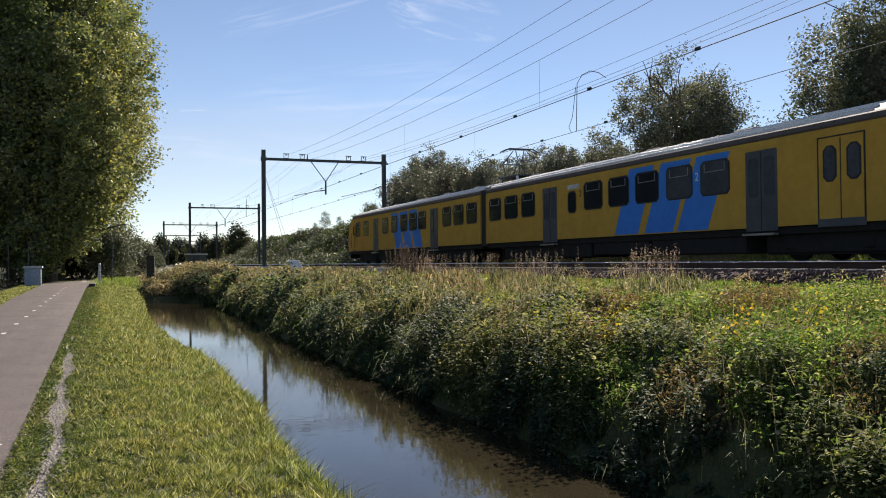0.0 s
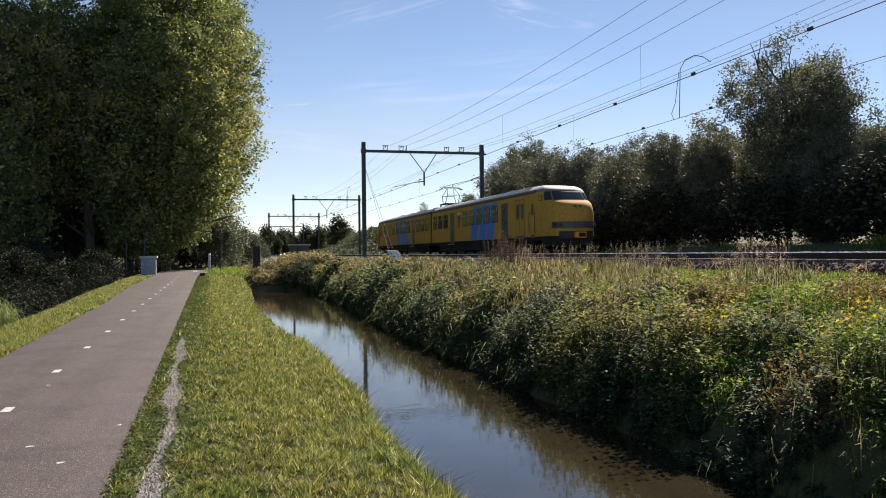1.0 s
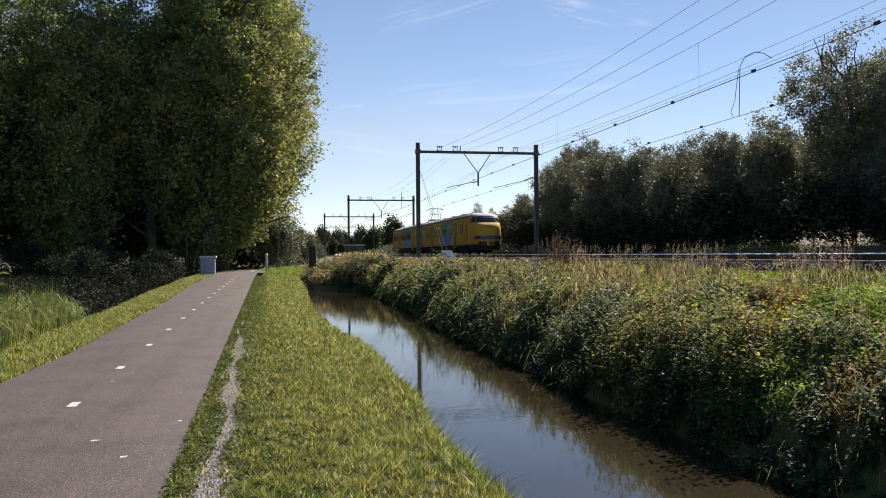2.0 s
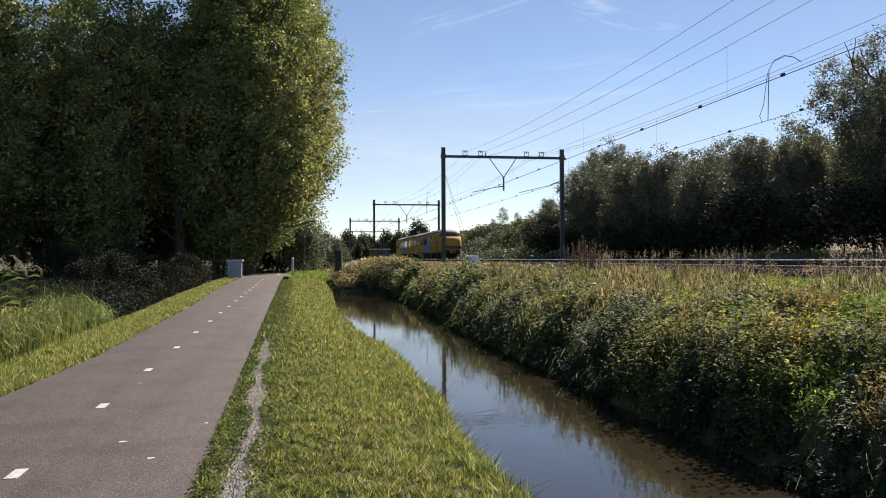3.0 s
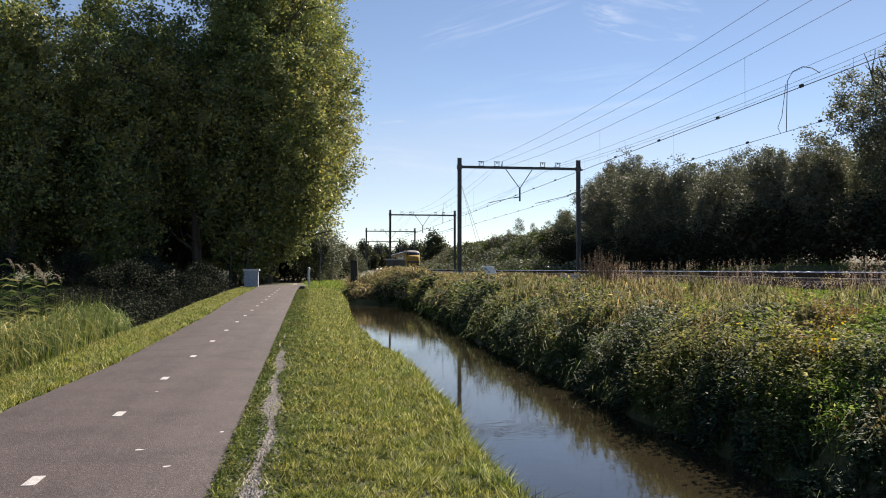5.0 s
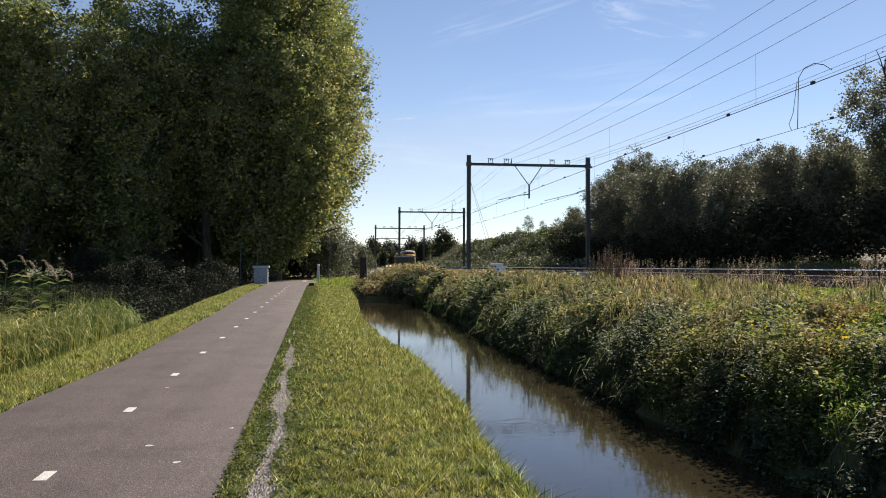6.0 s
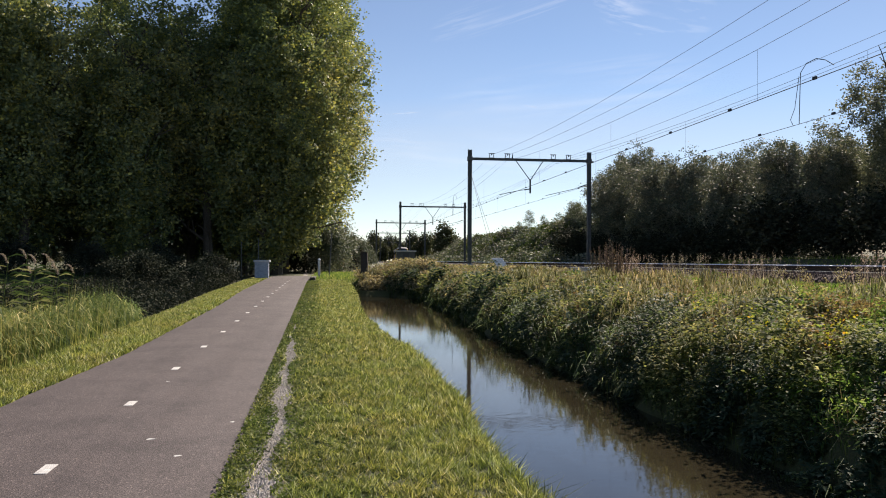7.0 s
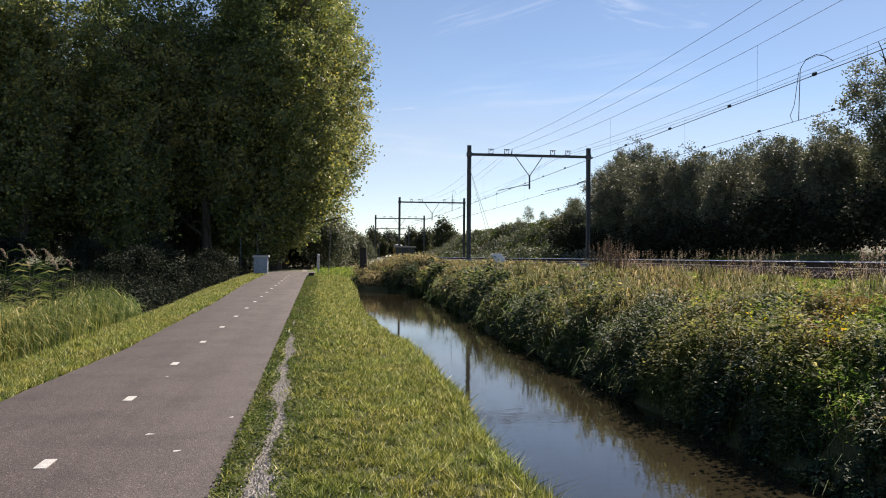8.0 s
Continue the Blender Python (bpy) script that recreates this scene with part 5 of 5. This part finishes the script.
    stuff(arching("bank_grass", on_land(x, y), 0.2 + 0.16 * smooth_step(8, 14, y), 0.003 + 0.0007 * y, 0.16 + 0.24 * smooth_step(8, 14, y), "bank_blade", 0.4), "long grass blades hanging over the ditch bank", "grass")
    # pale dry stalks
    n = 3600
    y = 4 + rng.uniform(0, 1, n) ** 1.2 * 60
    x = channel_right(y) + rng.uniform(0.4, 4.2, n) * rng.uniform(0.5, 1, n)
    base = on_land(x, y)
    stuff(blades("dry_stalks", base, 0.45, 0.01 + 0.0004 * y, "dry", 0.25), "dry brown stalks among the bank weeds", "weeds")
    # thin russet stalks over the top of the bank
    n = 2600
    y = 15 + rng.uniform(0, 1, n) * 24
    x = channel_right(y) + 2.0 + rng.uniform(0, 1, n) * 2.4
    keep = np.sin(0.8 * y + 0.7 * x) + 0.8 * np.sin(2.1 * y - 1.2 * x) > 0.1
    stuff(blades("russet_stalks", on_land(x, y)[keep], 0.6, 0.009, "russet", 0.18), "thin russet stalks over the bank top", "weeds")
    # weeds in front of the ballast
    n = 160
    y = 8 + rng.uniform(0, 1, n) * 55
    x = rng.uniform(10.3, 11.8, n)
    h = rng.uniform(0.15, 0.55, n)
    p = herb_points(x, y, h, 40, 0.05)
    n = 1300
    y = 15 + rng.uniform(0, 1, n) * 17
    x = rng.uniform(10.6, 11.9, n)
    keep = np.sin(1.3 * y) + np.sin(3.1 * y + x) > 0.75
    b = on_land(x, y)[keep]
    stuff(blades("feather_grass", b, 0.45, 0.012, "plume", 0.3), "pale feathery grass in front of the rails", "grass")
    tall = b + np.concatenate([rng.normal(size=(len(b), 2)) * 0.08, rng.uniform(0.3, 0.75, (len(b), 1))], 1)
    tops = (tall[:, None] + rng.normal(size=(len(b), 16, 3)) * [0.012, 0.012, 0.07]).reshape(-1, 3)
    stuff(leaves("feather_seed", tops, 0.011, "plume", 3.0, 0.0), "pale seed heads of the feathery grass", "grass")
    stuff(leaves("line_side_weeds", p, 0.02, "dry", 2.6, 0.0), "pale feathery weeds in front of the ballast", "weeds")


bank_herbs()


def heap_herbs():
    n = 30000
    y = rng.uniform(70, 235, n)
    x = 22 + rng.uniform(0, 1, n) * 16
    ridge = np.sin(0.42 * y + 1.5 * x + np.sin(0.3 * y)) + 0.8 * np.sin(0.9 * y - 0.8 * x) + rng.normal(size=n) * 0.35
    tall = np.clip(0.35 + 0.7 * ridge, 0.15, 1.7) * rng.uniform(0.5, 1.2, n)
    # Leaf colour follows the ridges: sunlit and dark streaks are put into it.
    for sel, name, mat, lab in ((ridge > 0.55, "heap_dark_streaks", "alder", "leaf clumps on the spoil heap, dark streaks put into colour"), (ridge <= 0.55, "heap_weeds", "bank_blade", "green and withered weeds covering the spoil heap")):
        stuff(leaves(name, herb_points(x[sel], y[sel], tall[sel], 8, 0.4), 0.17, mat, 1.6, 0.5), lab, "weeds")


heap_herbs()


def reeds():
    n = 26000
    y = 9 + rng.uniform(0, 1, n) ** 1.1 * 14.5
    x = path_left(y) - rng.uniform(1.4, 4.9, n)
    top = np.interp(y, [8, 14, 19, 21.5, 24], [0.7, 0.9, 0.9, 0.75, 0.25]) * (0.75 + 0.5 * clumpy(x * 0.2, y * 0.2))
    stuff(blades("reed_bed", on_land(x, y), top, 0.014, "reed", 0.12), "green reeds standing in the side ditch", "reeds")
    n = 46000
    y = 9 + rng.uniform(0, 1, n) ** 1.1 * 14.5
    x = path_left(y) - rng.uniform(1.4, 4.9, n)
    top = np.interp(y, [8, 14, 19, 21.5, 24], [0.7, 0.9, 0.9, 0.75, 0.25]) * (0.75 + 0.5 * clumpy(x * 0.2, y * 0.2))
    p = on_land(x, y)
    p[:, 2] += top * rng.uniform(0.2, 0.95, n)
    stuff(arching("reed_leaves", p, 0.09, 0.022, 0.3, "reed", 1.1), "drooping reed leaves in the side ditch", "reeds")
    for k, (px, py, h) in enumerate(((-6.1, 17.8, 2.2), (-6.4, 18.4, 2.1), (-6.7, 19.0, 2.4), (-6.3, 19.6, 2.2), (-7.0, 18.2, 2.0), (-7.2, 19.3, 2.3), (-6.0, 18.9, 1.9), (-6.6, 20.2, 2.3), (-7.5, 18.8, 2.2), (-6.2, 20.6, 2.0), (-7.8, 19.6, 2.1))):
        h *= 1.04
        root = empty("reed_stalk", "tall reed stalk with a pale feathery plume", "reed", group="tall reeds")
        root.location = (px, py, float(land(px, py)))
        part("stalk", tube([(0, 0, 0), (0.03, 0.02, h * 0.6), (0.12, 0.05, h)], 0.012, 0.006, 5), "reed", root)
        t = rng.uniform(0, 1, 200)
        pl = np.stack([0.1 - t * 0.14 + rng.normal(size=200) * 0.014, 0.04 + rng.normal(size=200) * 0.016, h - 0.12 + 0.3 * t * (1.4 - 0.75 * t)], 1)
        ob = new("plume", leaves("plume", pl, 0.011, "plume", 3.5, 0.0))
        ob.parent = root
        lt = np.linspace(0.36, 0.93, 14) + rng.normal(size=14) * 0.02
        b0 = np.stack([0.12 * lt ** 2, 0.05 * lt, h * lt], 1)
        reach = rng.uniform(0.28, 0.5, (14, 1))
        mid = b0 + reach * np.concatenate([np.full((14, 1), -0.55), rng.normal(size=(14, 1)) * 0.25, np.full((14, 1), 0.12)], 1)
        tip = b0 + reach * np.concatenate([np.full((14, 1), -1.0), rng.normal(size=(14, 1)) * 0.3, np.full((14, 1), -0.08)], 1)
        half = np.array([0.0, 0.014, 0.02])
        me = raw_mesh("reed_foliage", np.stack([b0, mid - half, tip, mid + half], 1), 4, "reed")
        ob = new("reed_foliage", me)
        ob.parent = root
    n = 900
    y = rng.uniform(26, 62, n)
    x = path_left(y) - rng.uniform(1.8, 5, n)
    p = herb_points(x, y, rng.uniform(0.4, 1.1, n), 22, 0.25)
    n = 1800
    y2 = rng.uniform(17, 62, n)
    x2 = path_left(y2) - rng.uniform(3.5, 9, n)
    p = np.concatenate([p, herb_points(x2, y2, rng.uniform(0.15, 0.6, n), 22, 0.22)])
    # These weeds use the scrub colour that has shade put into it.
    stuff(leaves("side_ditch_weeds", p, 0.055, "scrub", 2.4, 0.3), "scrub along the side ditch with shade put into its colour", "weeds")
    n = 16000
    y = rng.uniform(18, 75, n)
    x = path_left(y) - 4.5 - rng.uniform(0, 1, n) * 45
    stuff(arching("shade_grass", on_land(x, y), 0.2, 0.035, 0.2, "bank_blade", 0.5), "long shaded grass under the poplars", "grass")


reeds()


def dock_bush():
    root = empty("dock_bush", "reddish brown dock stalks gone to seed", "bush")
    root.location = (9.8, 28.2, float(land(9.8, 28.2)))
    bm = bmesh.new()
    pts = []
    for k in range(60):
        a, r = rng.uniform(0, 6.28), rng.uniform(0, 0.9)
        h = rng.uniform(0.75, 1.5) * (1 - 0.3 * r)
        b = np.array([math.cos(a) * r * 0.75, math.sin(a) * r * 0.75, 0])
        tip = np.array([math.cos(a) * r, math.sin(a) * r, h])
        add_tube(bm, [b, (b + tip) / 2 + [0, 0, 0.05], tip], 0.012, 0.005, 4)
        t = rng.uniform(0.45, 1.02, (34, 1))
        pts.append(b + (tip - b) * t + rng.normal(size=(34, 3)) * [0.022, 0.022, 0.03])
    part("stalk", bm, "red", root)
    ob = new("seed_head", leaves("seed_head", np.concatenate(pts), 0.02, "red", 2.2, 0))
    ob.parent = root


dock_bush()


def yellow_plants():
    for x, y, n in ((6.0, 10.6, 150), (6.15, 9.7, 120), (6.3, 7.4, 130), (6.1, 13.5, 60), (6.6, 6.6, 90), (5.85, 11.6, 90)):
        root = empty("bramble_shoot", "bramble shoot with yellow and orange autumn leaves", "bramble", group="autumn brambles")
        z = float(land(x, y))
        root.location = (x, y, z)
        part("stem", tube([(0, 0, 0), (0.1, 0, 0.4), (0.3, 0.05, 0.62)], 0.008, 0.004, 4), "bark", root)
        t = rng.uniform(0.4, 1, n)
        p = np.stack([0.3 * t, 0.05 * t, 0.68 * t], 1) + rng.normal(size=(n, 3)) * [0.1, 0.13, 0.09]
        ob = new("autumn_leaves", leaves("autumn_leaves", p, 0.034, "gold", 1.3, 0.4))
        ob.parent = root


yellow_plants()


def pebbles():
    n = 6500
    y = 3.5 + rng.uniform(0, 1, n) ** 1.4 * 18
    x = worn_line(y) + rng.normal(size=n) * 0.1
    c = on_land(x, y, 0.0)
    r = rng.uniform(0.006, 0.021, (n, 1, 1))
    octa = np.array([[1, 0, 0], [0, 1, 0], [-1, 0, 0], [0, -1, 0], [0, 0, 0.7]], float)
    v = octa[None] * r * rng.uniform(0.7, 1.3, (n, 5, 1)) + c[:, None]
    tri = np.array([(0, 1, 4), (1, 2, 4), (2, 3, 4), (3, 0, 4)])
    me = bpy.data.meshes.new("path_grit")
    me.from_pydata(v.reshape(-1, 3).tolist(), [], (np.arange(n)[:, None, None] * 5 + tri[None]).reshape(-1, 3).tolist())
    me.materials.append(M["pebble"])
    stuff(me, "grey grit along the worn edge of the path", "gravel")


pebbles()


# ---- small things along the path and line ----
def bridge_things():
    pier = empty("bridge_pier", "pale blue-white masonry pier at the bridge", "pier")
    pier.location = (-5.05, 61, 0.3)
    body = part("pier_body", box((-0.48, -0.33, 0), (0.48, 0.33, 1.3), 0.02), "limewash", pier)
    for k in range(7):
        for c in range(4):
            a = -0.5 + 0.25 * c + (0.125 if k % 2 else 0) + 0.006
            part("brick", box((max(a, -0.5), -0.35, 0.01 + 0.185 * k), (min(a + 0.238, 0.5), -0.325, 0.18 + 0.185 * k), 0.006), "limewash", body)
    part("cap", box((-0.58, -0.43, 1.3), (0.58, 0.43, 1.46), 0.03), "concrete", pier, "projecting pale cap")
    post = empty("path_bollard", "slim white bollard with a rounded top", "bollard")
    post.location = (-1.02, 64, 0.4)
    part("shaft", tube([(0, 0, 0), (0, 0, 1.42)], 0.09, 0.09, 10), "concrete", post)
    part("cap", tube([(0, 0, 1.42), (0, 0, 1.5)], 0.12, 0.06, 10), "white", post)
    pole = empty("sign_pole", "thin grey leaning pole beside the path", "pole")
    pole.location = (-0.24, 64, 0.4)
    part("shaft", tube([(0, 0, 0), (0.16, 0, 3.5)], 0.035, 0.03, 8), "mast", pole)
    tim = empty("timber_post", "thick dark timber post at the ditch end", "post")
    tim.location = (2.2, 58.5, 0.25)
    post_bm = tube([(0, 0, 0), (0.02, 0, 1.2), (0.0, 0, 2.05)], 0.27, 0.25, 10)
    part("trunk_post", post_bm, "wood", tim)
    part("cap", box((-0.24, -0.24, 2.04), (0.24, 0.24, 2.1), 0.02), "wood", tim)
    for x, h in ((-7.05, 3.2), (-5.75, 3.4)):
        q = empty("slim_pole", "slim grey pole at the shaded bridge", "pole", group="slim poles")
        q.location = (x, 66, float(land(x, 66)))
        part("shaft", tube([(0, 0, 0), (0, 0, h - float(land(x, 66)))], 0.035, 0.03, 8), "mast", q)
    wall = empty("bridge_parapet", "low dark bridge kerb at the path edge", "kerb")
    part("kerb", box((-1.5, 56, 0.2), (-1.15, 62, 0.62), 0.03), "wood", wall)


bridge_things()


def line_things():
    hut = empty("relay_cabin", "dark grey relay cabin with a pale flat roof", "cabin")
    hut.location = (8.83, 100, 1.1)
    part("walls", box((-1.1, 0, 0), (1.1, 1.8, 1.75), 0.02), "cabin", hut)
    part("roof_slab", box((-1.25, -0.15, 1.75), (1.25, 1.95, 1.92), 0.02), "concrete", hut, "pale roof slab")
    part("door", box((-0.4, -0.03, 0.1), (0.35, -0.005, 1.6), 0.005), "door_grey", hut)
    panel = empty("tilted_panel", "white slab leaning among line-side weeds, skewed to fit the camera's view", "slab")
    panel.location = (9.3, 45, 1.5)
    bm = box((-0.3, -0.03, -0.1), (0.3, 0.03, 0.46), 0.01)
    # Skewed sideways so that its outline fits the camera's view.
    for v in bm.verts:
        v.co.x -= 0.5 * v.co.z
    ob = part("slab", bm, "white", panel)
    ob.rotation_euler = (-0.35, 0, 0.1)
    for x, y, w, h, lab in ((11.2, 43.5, 1.3, 0.2, "blue-grey concrete trough beside the track"), (11.3, 36.7, 0.9, 0.26, "pale blue-grey equipment box beside the track"), (10.4, 50.5, 0.3, 0.2, "small white block beside the track")):
        b = empty("trough_box", lab, "box", group="line-side boxes")
        b.location = (x, y, float(land(x, y)))
        part("casing", box((-w / 2, -0.25, 0), (w / 2, 0.25, h), 0.02), "limewash", b)
        part("lid", box((-w / 2 - 0.03, -0.28, h), (w / 2 + 0.03, 0.28, h + 0.06), 0.01), "concrete", b)


line_things()


# ---- sleepers, piece by piece ----
def sleepers():
    me = None
    for root, cx in zip(tracks, (NEAR_X, FAR_X)):
        for k in range(150):
            y = 2 + 0.6 * k
            if me is None:
                bm = box((-1.25, -0.13, 1.38), (1.25, 0.13, 1.535), 0.02)
                ob = part("sleeper", bm, "sleeper", root)
                me = ob.data
            else:
                ob = new("sleeper", me)
                ob.parent = root
            ob.location = (cx + bend(y), y, 0)


sleepers()


def motions():
    rows = []
    for k in range(17):
        t = k * 0.5
        y = 36.2 + 29.6 * t + 0.45 * max(0.0, t - 1.0)
        x = FAR_X + (bend(y - 20) + bend(y + 20)) / 2
        turn = -math.degrees(math.atan((bend(y + 20) - bend(y - 20)) / 40))
        rows.append((t, pose(x, y, RAIL_Z, 0, 0, turn)))
    walk(train, rows)


motions()
